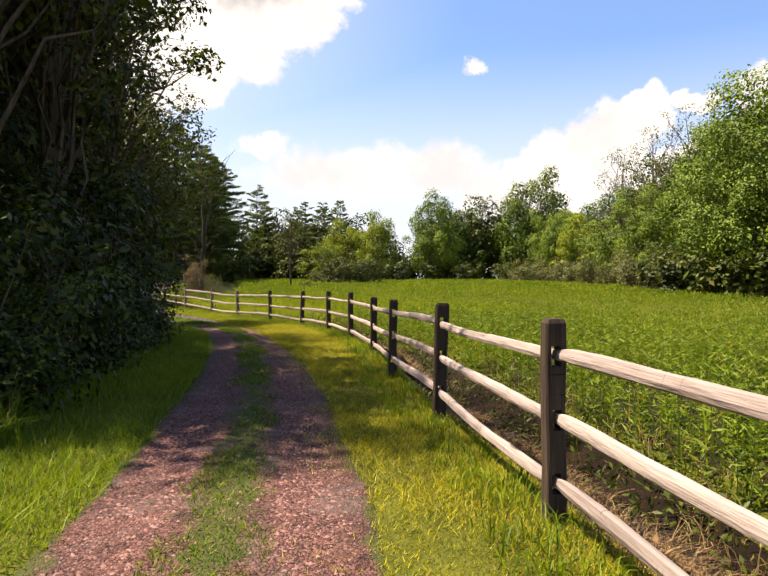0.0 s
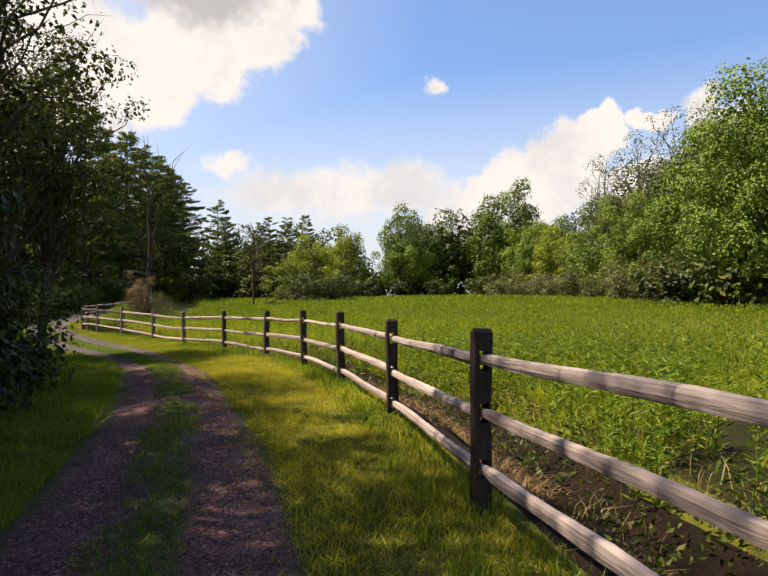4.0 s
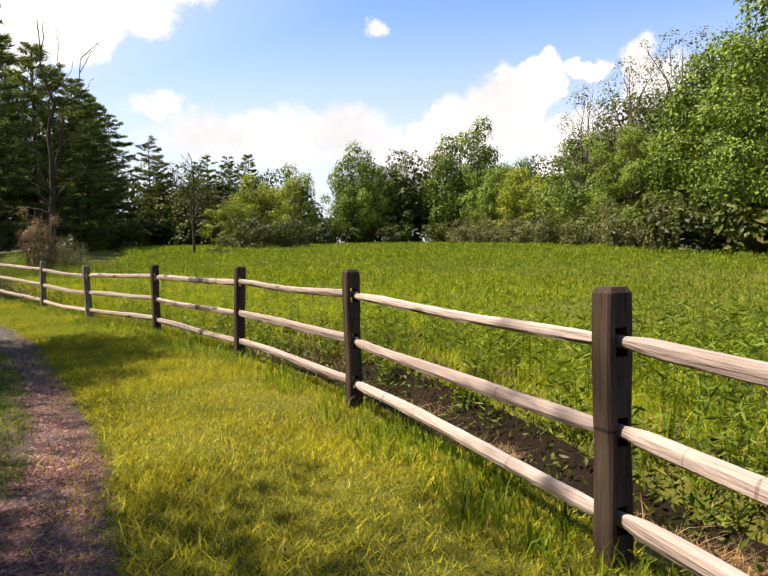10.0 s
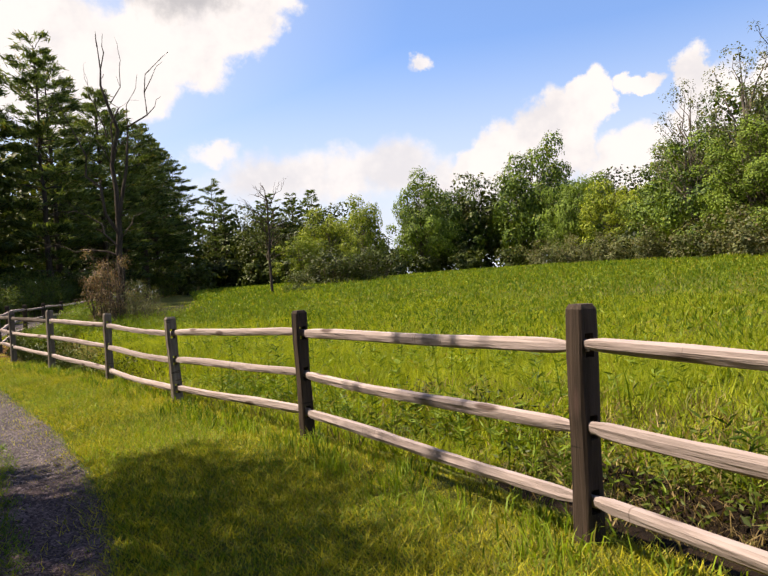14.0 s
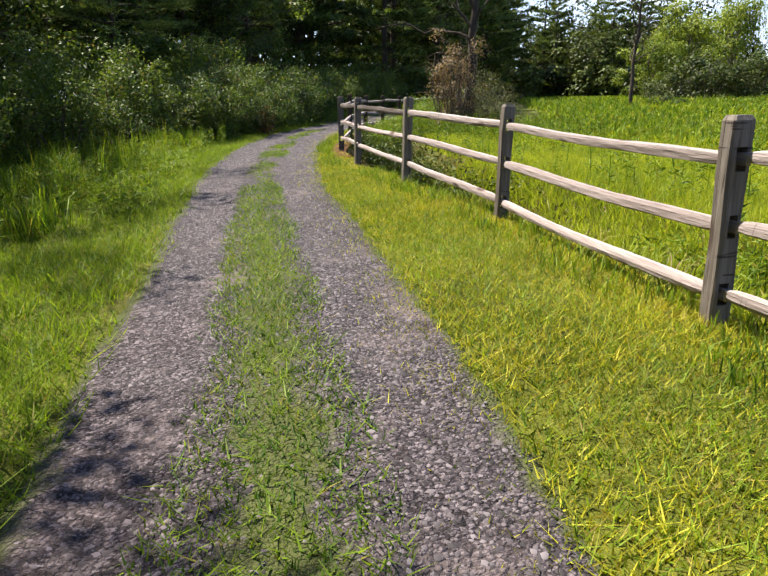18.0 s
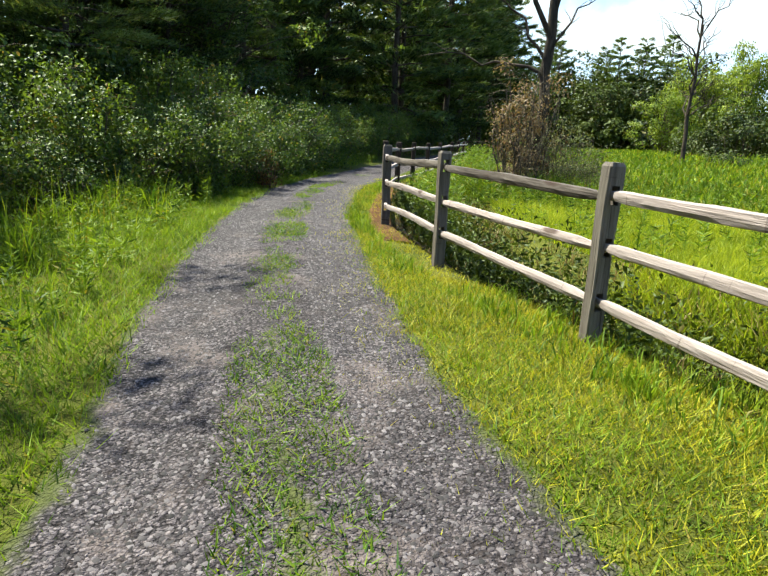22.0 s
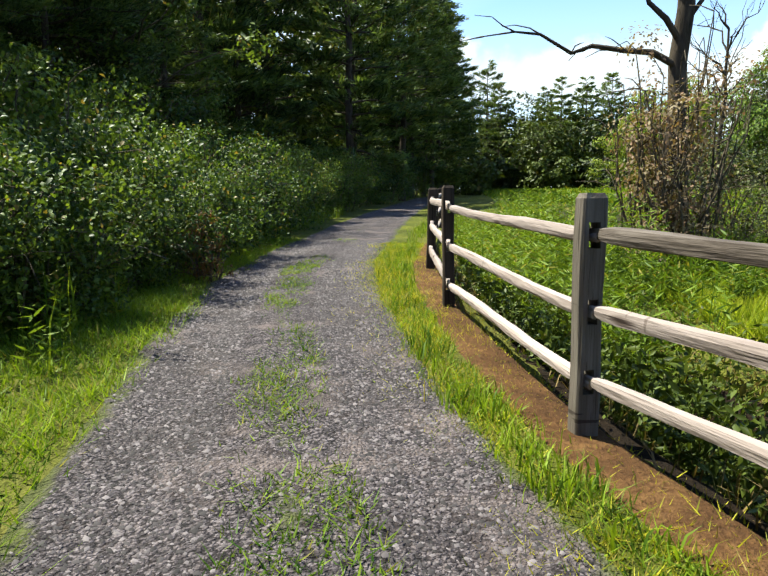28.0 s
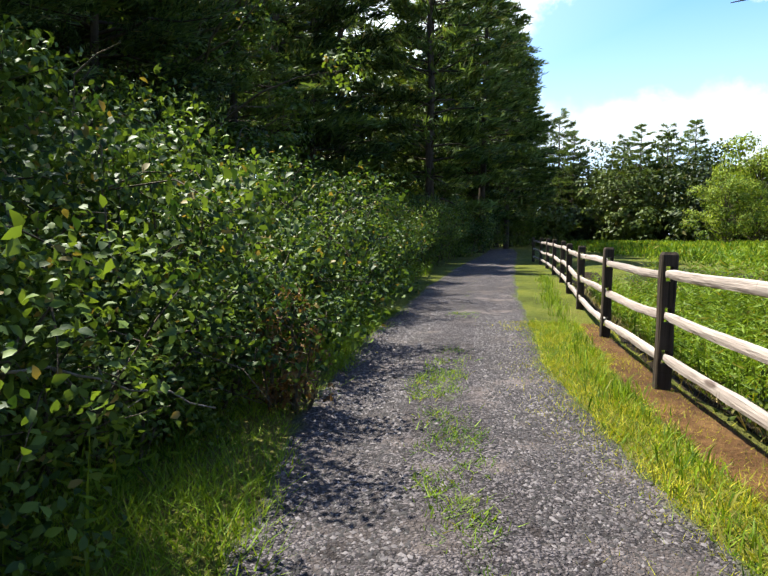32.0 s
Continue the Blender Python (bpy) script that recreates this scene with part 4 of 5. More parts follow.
def bare_tree(name, label, seed, height, limbs, first, bark=DEAD_BARK, lean=0.0):
    """A dead or thin tree: trunk, long bare limbs and twigs."""
    rng = np.random.default_rng(seed)
    wood = []
    trunk = bent((0, 0, -0.2), (lean * height, 0.02 * height, height * 0.8), rng, 0.02, 9)
    thick = height * 0.013
    wood.append(tube(trunk, np.linspace(thick, thick * 0.35, 9), 8))
    for k in range(limbs):
        share = first + (1 - first) * k / max(1, limbs - 1)
        root = trunk[min(8, int(round(share * 8)))]
        turn = k * 2.6 + rng.normal() * 0.5
        reach = height * rng.uniform(0.10, 0.24) * (1.15 - 0.5 * share)
        end = root + np.array([math.cos(turn) * reach, math.sin(turn) * reach, reach * rng.uniform(0.5, 1.6)])
        line = bent(root, end, rng, 0.12, 6)
        wood.append(tube(line, np.linspace(thick * 0.38, thick * 0.08, 6), 5))
        for j in range(6):
            at = line[2 + j % 4]
            tip = at + (end - root) * rng.uniform(0.2, 0.5) + rng.normal(size=3) * reach * 0.25
            wood.append(tube(bent(at, tip, rng, 0.1, 4), np.linspace(thick * 0.12, thick * 0.03, 4), 4))
    tree = tagged(new(name), label, "tree")
    part("trunk", mesh_from("trunk", *join(wood), True), bark, tree)
    return tree


def floor_at(x, y, sink=0.05):
    return float(terrain(x, y)[0]) - sink


def plant_at(thing, x, y, size=1.0, turn=0.0, tall=1.0, sink=0.05):
    return pose(x, y, floor_at(x, y, sink), 0, 0, turn) @ Matrix.Diagonal((size, size, size * tall, 1))


def grow(thing, spots, group):
    """The first spot takes the thing itself, the others copies."""
    tagged(thing, group=group)
    for k, (x, y, size, tall, turn) in enumerate(spots):
        m = plant_at(thing, x, y, size, turn, tall)
        if k:
            copy_thing(thing, m)
    x, y, size, tall, turn = spots[0]
    thing.matrix_basis = plant_at(thing, x, y, size, turn, tall)


# far edge of the meadow and the high wood beside it
oak = broad_tree("broad_tree", "tall full-crowned green broadleaf tree at the meadow's edge", 11, 10, 4.7, 0.02, 18000, 0.23, BROAD, clump=0.120, clumps=62)
grow(oak, [(9.1, 131.9, 1.25, 1.44, 0), (17.2, 139.0, 1.25, 1.35, 80), (29.5, 129.3, 1.60, 1.38, 40), (36.0, 121.0, 1.40, 1.00, 210), (40.0, 131.0, 1.45, 1.05, 10), (37.0, 92.0, 1.35, 1.00, 300)], "wood at the meadow's edge")
maple = broad_tree("broad_tree", "rounded mid-green broadleaf tree at the meadow's edge", 23, 10, 4.8, 0.02, 18000, 0.21, BROAD, clump=0.115, clumps=66)
grow(maple, [(29.9, 111.4, 0.95, 1.42, 0), (31.0, 83.0, 1.15, 1.00, 120), (30.0, 74.0, 1.20, 1.05, 70), (40.0, 40.0, 2.00, 1.00, 330), (38.0, 74.0, 1.75, 1.00, 15), (46.0, 58.0, 2.20, 1.00, 80)], "wood at the meadow's edge")
tall_oak = broad_tree("broad_tree", "towering dense green broadleaf tree at the wood's edge", 27, 10, 4.5, 0.02, 34000, 0.135, BROAD, clump=0.098, clumps=84, inner=0.25)
grow(tall_oak, [(34, 57, 1.85, 1.0, 60), (35, 49, 2.05, 1.0, 190), (34, 64, 1.7, 1.05, 250), (28.5, 66, 1.1, 1.0, 200), (28.4, 50, 1.3, 1.0, 20), (31, 42, 1.7, 1.0, 140)], "wood at the meadow's edge")
light = broad_tree("broad_tree", "light yellow-green broadleaf tree with open crown", 31, 10, 4.2, 0.05, 8500, 0.23, LIGHT, clump=0.105, clumps=64, airy=0.22)
grow(light, [(-10.2, 96.0, 0.72, 1.00, 0), (-6.8, 104.3, 0.95, 1.22, 110), (-2.0, 114.4, 0.90, 1.62, 50), (33.0, 104.0, 1.15, 1.10, 100), (34.9, 100.0, 0.95, 1.15, 200)], "light trees beyond the meadow")
thin = broad_tree("sparse_tree", "tall grey half-dead tree with thin foliage", 41, 14, 2.6, 0.22, 2600, 0.15, GREY_LEAF, DEAD_BARK, clump=0.050, clumps=60, airy=0.25)
grow(thin, [(29.4, 68.3, 1.36, 1.0, 0), (27.5, 75.5, 1.25, 1.0, 130), (32.3, 67.1, 1.50, 1.0, 220)], "half-dead trees beside the high wood")

# backing trees whose leaf colour paints the dark gaps between crowns
far = broad_tree("distant_tree", "broadleaf tree deep in the wood, leaves darkened for the wood's shade", 37, 10, 4.4, 0.02, 4500, 0.40, SHADE_LEAF, clump=0.135, clumps=60)
# last six trees are unseen, set left of the lane to block skylight
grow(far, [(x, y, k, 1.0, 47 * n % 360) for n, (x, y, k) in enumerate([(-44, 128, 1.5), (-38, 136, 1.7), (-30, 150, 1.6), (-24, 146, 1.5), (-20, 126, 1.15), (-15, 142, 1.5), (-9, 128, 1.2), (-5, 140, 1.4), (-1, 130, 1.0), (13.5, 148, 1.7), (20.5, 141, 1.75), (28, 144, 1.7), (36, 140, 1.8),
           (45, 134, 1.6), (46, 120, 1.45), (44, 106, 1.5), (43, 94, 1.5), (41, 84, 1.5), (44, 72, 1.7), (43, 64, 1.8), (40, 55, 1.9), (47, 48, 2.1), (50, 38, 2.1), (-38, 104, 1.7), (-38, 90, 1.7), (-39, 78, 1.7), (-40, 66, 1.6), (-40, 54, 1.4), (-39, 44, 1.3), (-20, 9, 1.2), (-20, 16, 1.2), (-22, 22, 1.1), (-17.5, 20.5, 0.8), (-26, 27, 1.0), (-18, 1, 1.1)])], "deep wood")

# pine wood on the sunny side of the lane
pine = pine_tree("pine_tree", "dark green white pine with level boughs", 51, 13, 3.2, 0.13, 7)
grow(pine, [(-27.5, 40.0, 0.9, 1.0, 0), (-27.6, 46.5, 1.0, 1.0, 60), (-28.2, 53.0, 0.95, 1.0, 130), (-29.4, 60.0, 1.1, 1.05, 200), (-26.2, 66.5, 1.45, 1.05, 280), (-28.4, 73.0, 1.55, 1.0, 20),
            (-30.5, 51.0, 1.2, 1.05, 95), (-30, 58, 1.35, 1.0, 170), (-31, 66, 1.5, 1.05, 250), (-28.0, 82.0, 1.55, 1.0, 45), (-29.4, 91, 1.6, 1.0, 77),
            (-30.4, 100, 1.65, 1.0, 140), (-33, 86, 1.6, 1.0, 220), (-31.6, 110, 1.65, 1.0, 310), (-30, 143, 1.6, 1.0, 15), (-27.5, 139, 1.3, 1.0, 155), (-20, 137, 1.2, 1.0, 190), (-14, 134, 1.25, 1.0, 260), (-26.6, 42.0, 0.75, 1.0, 205), (-23.4, 30.5, 0.95, 1.0, 15), (-27.2, 38.6, 0.9, 1.0, 25), (-28.4, 43.4, 1.0, 1.0, 165)], "pine wood")
pine_two = pine_tree("pine_tree", "dark white pine with ragged boughs and bare lower trunk", 57, 15, 3.4, 0.24, 7)
grow(pine_two, [(-27.4, 44.6, 0.8, 1.0, 0), (-27.8, 49.6, 0.90, 1.0, 150), (-26.4, 77.5, 1.3, 1.0, 300), (-28.6, 96.0, 1.4, 1.0, 40),
                (-34, 62, 1.3, 1.0, 190), (-30.0, 105, 1.4, 1.0, 10), (-17.5, 132, 1.1, 1.0, 145), (-10.5, 136, 1.15, 1.0, 215), (-32.5, 118, 1.5, 1.0, 330),
                (-33, 127, 1.5, 1.0, 100), (-24.8, 34.0, 0.85, 1.0, 35), (-23.8, 28.4, 0.85, 1.0, 265), (-22.4, 24.6, 0.80, 1.0, 175)], "pine wood")

young_pine = pine_tree("pine_tree", "slender dark white pine beside the lane with low spreading boughs", 59, 9, 2.5, 0.40, 26, (0.20, 0.020))
grow(young_pine, [(-22.4, 38.4, 0.86, 1.0, 0), (-25.9, 45.6, 1.10, 0.95, 200), (-25.2, 41.6, 1.05, 1.0, 80)], "pine wood")

# roadside thicket
thicket = bush("roadside_bush", "dense dark green roadside shrub with tangled stems", 61, 2.3, 1.5, 12000, 0.062, SHRUB, 16, 0.58, True)
grow(thicket, [(-19.4, 39.9, 0.95, 1.0, 0), (-18.9, 37.6, 0.85, 0.95, 70), (-20.0, 42.3, 1.0, 1.0, 150), (-20.9, 45.0, 1.05, 1.0, 220), (-21.7, 48.0, 1.05, 1.0, 300), (-22.8, 51.5, 1.1, 1.0, 40),
               (-23.6, 55.5, 1.1, 1.0, 110), (-21.2, 40.2, 1.2, 1.15, 180), (-22.4, 43.4, 1.25, 1.2, 250), (-19.6, 36.0, 1.1, 1.0, 330), (-20.8, 33.6, 1.1, 1.05, 20), (-24.2, 59.5, 1.15, 1.0, 95),
               (-25.2, 64, 1.2, 1.0, 170), (-26.3, 69, 1.2, 1.0, 260), (-19.9, 31.0, 1.15, 1.0, 10), (-18.4, 28.0, 1.1, 1.0, 120), (-22.2, 49.8, 0.8, 1.0, 50), (-23.1, 53.4, 0.8, 1.0, 120)], "roadside thicket")
# roadside shrubs again, with the trees' shade put into the leaf colour
shade_bush = bush("shade_bush", "dense shrub under the overhanging trees, leaves darkened for their shade", 63, 2.3, 1.5, 4200, 0.105, SHADE_LEAF, 12)
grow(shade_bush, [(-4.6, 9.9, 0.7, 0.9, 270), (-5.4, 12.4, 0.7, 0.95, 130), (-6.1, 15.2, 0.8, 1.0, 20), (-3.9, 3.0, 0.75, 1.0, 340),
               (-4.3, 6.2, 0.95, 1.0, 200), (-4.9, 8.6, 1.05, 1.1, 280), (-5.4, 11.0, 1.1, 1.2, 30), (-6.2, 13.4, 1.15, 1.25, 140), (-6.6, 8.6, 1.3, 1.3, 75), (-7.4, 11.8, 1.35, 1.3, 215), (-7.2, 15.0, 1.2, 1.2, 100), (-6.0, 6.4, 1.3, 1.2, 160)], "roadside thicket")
thicket_two = bush("roadside_bush", "leafy green roadside shrub with brighter shoots", 67, 1.9, 1.4, 7500, 0.068, SHRUB, 14, 0.55, True)
grow(thicket_two, [(-18.9, 36.3, 0.8, 0.95, 0), (-19.0, 39.2, 0.70, 0.9, 80), (-19.6, 41.2, 0.85, 0.95, 160), (-20.4, 43.8, 0.85, 0.95, 240), (-18.7, 37.9, 0.75, 0.95, 33), (-19.2, 40.2, 0.7, 0.95, 133), (-18.4, 34.8, 0.7, 0.9, 210), (-21.3, 46.6, 0.9, 1.0, 320),
                   (-18.7, 33.0, 0.95, 1.0, 290), (-17.9, 30.2, 0.9, 0.9, 15), (-3.9, 5.0, 0.75, 0.9, 190), (-4.6, 7.4, 0.8, 0.95, 60)], "roadside thicket")
tall_thicket = bush("tall_shrub", "tall shadowed shrub under the pines", 71, 4.2, 2.3, 9000, 0.115, SHRUB, 13, 0.6)
grow(tall_thicket, [(-23.6, 38.9, 1.0, 1.0, 0), (-24.4, 42.6, 1.0, 1.0, 90), (-25.4, 47.2, 1.0, 1.0, 180), (-26.4, 53, 1.0, 1.0, 270), (-22.8, 35.5, 0.95, 1.0, 45), (-22.0, 31.6, 1.0, 1.0, 135), (-20.8, 27.6, 0.95, 1.0, 225),
                    (-19.0, 23.4, 0.9, 1.0, 315), (-27.8, 60, 1.05, 1.0, 70), (-29.5, 68, 1.1, 1.0, 160), (-27.5, 77, 1.1, 1.0, 250), (-29, 86, 1.2, 1.0, 10), (-31, 96, 1.3, 1.0, 100), (-25.6, 70, 0.9, 1.0, 200), (-29.5, 103, 1.3, 1.0, 300)], "roadside thicket")
# tall shrubs where shadow is given by a darker leaf colour
shade_tall = bush("tall_shrub", "tall shrub under the overhanging trees, leaves darkened for their shade", 73, 4.2, 2.3, 4200, 0.16, SHADE_LEAF, 11, 0.6)
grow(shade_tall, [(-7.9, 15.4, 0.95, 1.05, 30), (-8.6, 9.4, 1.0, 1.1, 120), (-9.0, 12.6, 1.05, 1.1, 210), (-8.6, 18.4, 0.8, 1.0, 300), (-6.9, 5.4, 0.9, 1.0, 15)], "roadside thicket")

# the tree that hangs over the start of the lane, backlit shade in its leaf colour, and its neighbours
over = broad_tree("overhanging_tree", "broadleaf tree hanging over the lane, backlit darkness put into its leaf colour", 83, 11, 4.4, 0.14, 8000, 0.130, SHADE_LEAF, BARK, clump=0.050, clumps=130, airy=0.42, inner=0.45)
# neighbours added mainly to shade the lane, some of them out of view
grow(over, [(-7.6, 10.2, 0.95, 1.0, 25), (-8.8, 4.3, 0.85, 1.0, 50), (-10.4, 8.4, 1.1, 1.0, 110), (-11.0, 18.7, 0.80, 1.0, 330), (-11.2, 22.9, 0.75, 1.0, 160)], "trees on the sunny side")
# added crowns, mostly out of view, placed where their shadows reach the lane
canopy = broad_tree("overhanging_tree", "dense-crowned broadleaf tree added to shade the lane, leaves coloured dark", 85, 11, 2.6, 0.36, 6500, 0.125, SHADE_LEAF, BARK, clump=0.062, clumps=110, airy=0.38, inner=0.40)
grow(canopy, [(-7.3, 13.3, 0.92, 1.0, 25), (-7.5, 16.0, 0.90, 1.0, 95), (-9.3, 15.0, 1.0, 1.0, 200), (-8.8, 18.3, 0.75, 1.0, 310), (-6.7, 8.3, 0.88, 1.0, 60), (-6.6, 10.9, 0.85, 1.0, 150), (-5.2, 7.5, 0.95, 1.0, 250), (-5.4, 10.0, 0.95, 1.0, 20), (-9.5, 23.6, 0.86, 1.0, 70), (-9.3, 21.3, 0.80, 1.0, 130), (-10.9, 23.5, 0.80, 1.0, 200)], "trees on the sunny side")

airy = broad_tree("roadside_tree", "slender open-crowned broadleaf tree beside the lane", 87, 9, 3.6, 0.28, 8000, 0.115, SHRUB, BARK, clump=0.062, clumps=90, airy=0.25, inner=0.4)
grow(airy, [(-21.2, 29.6, 0.9, 1.0, 0), (-20.4, 24.6, 0.85, 1.0, 140), (-19.4, 27.2, 0.95, 1.0, 40), (-18.6, 29.4, 1.05, 1.0, 200), (-17.6, 25.6, 1.0, 1.0, 320), (-23.6, 32.4, 1.0, 1.0, 90), (-26.4, 48.0, 0.95, 1.0, 300)], "trees on the sunny side")


# the meadow's lone trees and shrubs
def snag_tree():
    """The dead tree by the fence: a trunk forking into upright leaders, with two long limbs low over the meadow."""
    rng = np.random.default_rng(93)
    wood = []
    trunk = bent((0, 0, -0.2), (0.1, 0.05, 4.2), rng, 0.015, 7)
    wood.append(tube(trunk, np.linspace(0.15, 0.105, 7), 9))
    limbs = [((0.1, 0.05, 4.1), (-0.25, 0.1, 10.6), 0.10), ((0.1, 0.05, 4.0), (1.35, 0.4, 9.6), 0.075), ((0.08, 0.04, 3.6), (-1.5, -0.4, 8.2), 0.065), ((0.0, 0.1, 6.4), (0.7, -0.3, 9.9), 0.04),
             ((0.05, 0, 2.75), (-2.45, -0.75, 3.15), 0.050), ((0.06, 0, 3.05), (-1.35, -0.3, 4.6), 0.045), ((0.05, 0.0, 3.2), (1.1, 0.7, 4.6), 0.035), ((-0.1, 0.05, 7.2), (-0.95, 0.5, 9.6), 0.03)]
    for root, end, thick in limbs:
        line = bent(root, end, rng, 0.07, 8)
        wood.append(tube(line, np.linspace(thick, thick * 0.16, 8), 6))
        far = np.linalg.norm(np.subtract(end, root))
        for j in range(7):
            at = line[2 + j % 6]
            tip = at + np.subtract(end, root) * rng.uniform(0.08, 0.22) + rng.normal(size=3) * far * 0.07
            wood.append(tube(bent(at, tip, rng, 0.1, 4), np.linspace(thick * 0.25, thick * 0.07, 4), 4))
    tree = tagged(new("dead_tree"), "bare grey dead tree with forked leaders and long low limbs", "tree")
    part("trunk", mesh_from("trunk", *join(wood), True), PINE_BARK, tree)
    return tree


grow(snag_tree(), [(-12.8, 43.0, 1.0, 1.0, 0)], "meadow trees")
grow(bare_tree("dead_tree", "slender bare dark tree with upright twigs", 97, 9.6, 17, 0.35, PINE_BARK), [(-9.2, 59.4, 0.85, 1.0, 0)], "meadow trees")
grow(bush("withered_bush", "round brown half-withered shrub with bare stems", 101, 2.9, 1.15, 5600, 0.056, BROWN_LEAF, 30), [(-12.9, 41.9, 0.88, 1.3, 0)], "meadow shrubs")
grow(bush("withered_bush", "small rusty-brown withered shrub among the roadside bushes", 105, 0.75, 0.45, 900, 0.05, RUST_LEAF, 9), [(-18.5, 40.5, 0.75, 1.5, 0)], "roadside thicket")
grow(bush("olive_shrub", "wide pale olive shrub with bare twigs behind the fence", 103, 2.6, 2.0, 5000, 0.075, GREY_LEAF, 30), [(-12.2, 43.0, 0.62, 1.15, 0), (-11.6, 42.0, 0.45, 1.0, 120)], "meadow shrubs")
low = bush("meadow_shrub", "low rounded dark green shrub in the meadow", 107, 2.9, 2.1, 4200, 0.14, SHADE_LEAF, 16)
grow(low, [(-5.4, 75.5, 1.45, 0.95, 0), (-2.4, 76.6, 1.4, 0.9, 90), (-7.9, 77.5, 1.0, 0.9, 200), (-7.4, 58.8, 0.5, 0.7, 20)], "meadow shrubs")
hedge = bush("hedge_shrub", "grey-green shrub along the foot of the wood", 109, 3.0, 2.4, 2400, 0.22, GREY_LEAF, 9)
grow(hedge, [(21, 100, 1.1, 1.0, 0), (23, 93, 1.1, 1.0, 60), (24.5, 86, 1.0, 1.0, 140), (25.5, 79, 1.1, 1.0, 200), (26, 73, 1.0, 1.0, 290), (25, 67, 1.0, 1.1, 30), (24, 61.5, 1.0, 1.1, 100), (24.4, 55, 1.1, 1.0, 170)], "shrubs along the wood")
# dark leaf colour stands in for the shadow beneath the wood's crowns
dark_hedge = bush("hedge_shrub", "shrub along the foot of the wood, leaves darkened for the shade there", 113, 3.2, 2.6, 1500, 0.42, SHADE_LEAF, 8)
grow(dark_hedge, [(16, 126, 1.2, 1.0, 0), (9, 129, 1.2, 1.0, 80), (23, 122, 1.2, 1.0, 160), (27, 108, 1.1, 1.0, 240), (28, 99, 1.1, 1.0, 300), (29, 90, 1.1, 1.0, 20), (22.8, 50.5, 1.0, 1.0, 75), (24.6, 46, 1.1, 1.0, 210),
                  (27, 52, 1.3, 1.1, 10), (28, 59, 1.3, 1.2, 95), (29, 44, 1.2, 1.0, 190), (1.5, 104, 1.1, 1.0, 40), (-37, 140, 2.2, 1.0, 5), (-30, 146, 2.2, 1.0, 65), (-23, 140, 2.0, 1.0, 125), (-16, 138, 2.0, 1.0, 185), (-9, 140, 2.0, 1.0, 245), (-2, 138, 2.0, 1.0, 305), (5, 141, 2.0, 1.0, 15), (12, 140, 2.0, 1.0, 75), (20, 139, 2.0, 1.0, 135), (29, 134, 2.0, 1.0, 195), (37, 126, 2.0, 1.0, 255), (38, 112, 2.0, 1.0, 315), (35, 98, 1.8, 1.0, 25), (34, 85, 1.8, 1.0, 85), (33, 72, 1.8, 1.0, 145), (-4, 104, 1.2, 1.0, 130), (-11, 116, 1.4, 1.0, 230), (-18, 122, 1.5, 1.0, 330), (-24, 128, 1.7, 1.0, 70), (-29, 126, 1.6, 1.0, 160), (-27.5, 112, 1.4, 1.0, 220), (-31.5, 116, 1.5, 1.0, 290), (-6, 120, 1.4, 1.0, 250), (1, 124, 1.5, 1.0, 340)], "shrubs along the wood")

# ---------------------------------------------------------------- meadow, grass and loose stones
def scatter(rng, count, low, high):
    return rng.uniform(low[0], high[0], count), rng.uniform(low[1], high[1], count)


def beside(rng, count, line, near, far, first=0.0, last=1.0):
    """Places at a sideways distance from a line."""
    way = np.gradient(line, axis=0)
    way /= np.linalg.norm(way, axis=1)[:, None]
    right = np.stack([way[:, 1], -way[:, 0]], 1)
    at = rng.uniform(first, last, count) * (len(line) - 1.001)
    i, s = at.astype(int), at % 1
    return line[i] + (line[i + 1] - line[i]) * s[:, None] + right[i] * rng.uniform(near, far, count)[:, None]


def grounded(xy, sink=0.01):
    return np.concatenate([xy, (terrain(xy[:, 0], xy[:, 1]) - sink)[:, None]], 1)


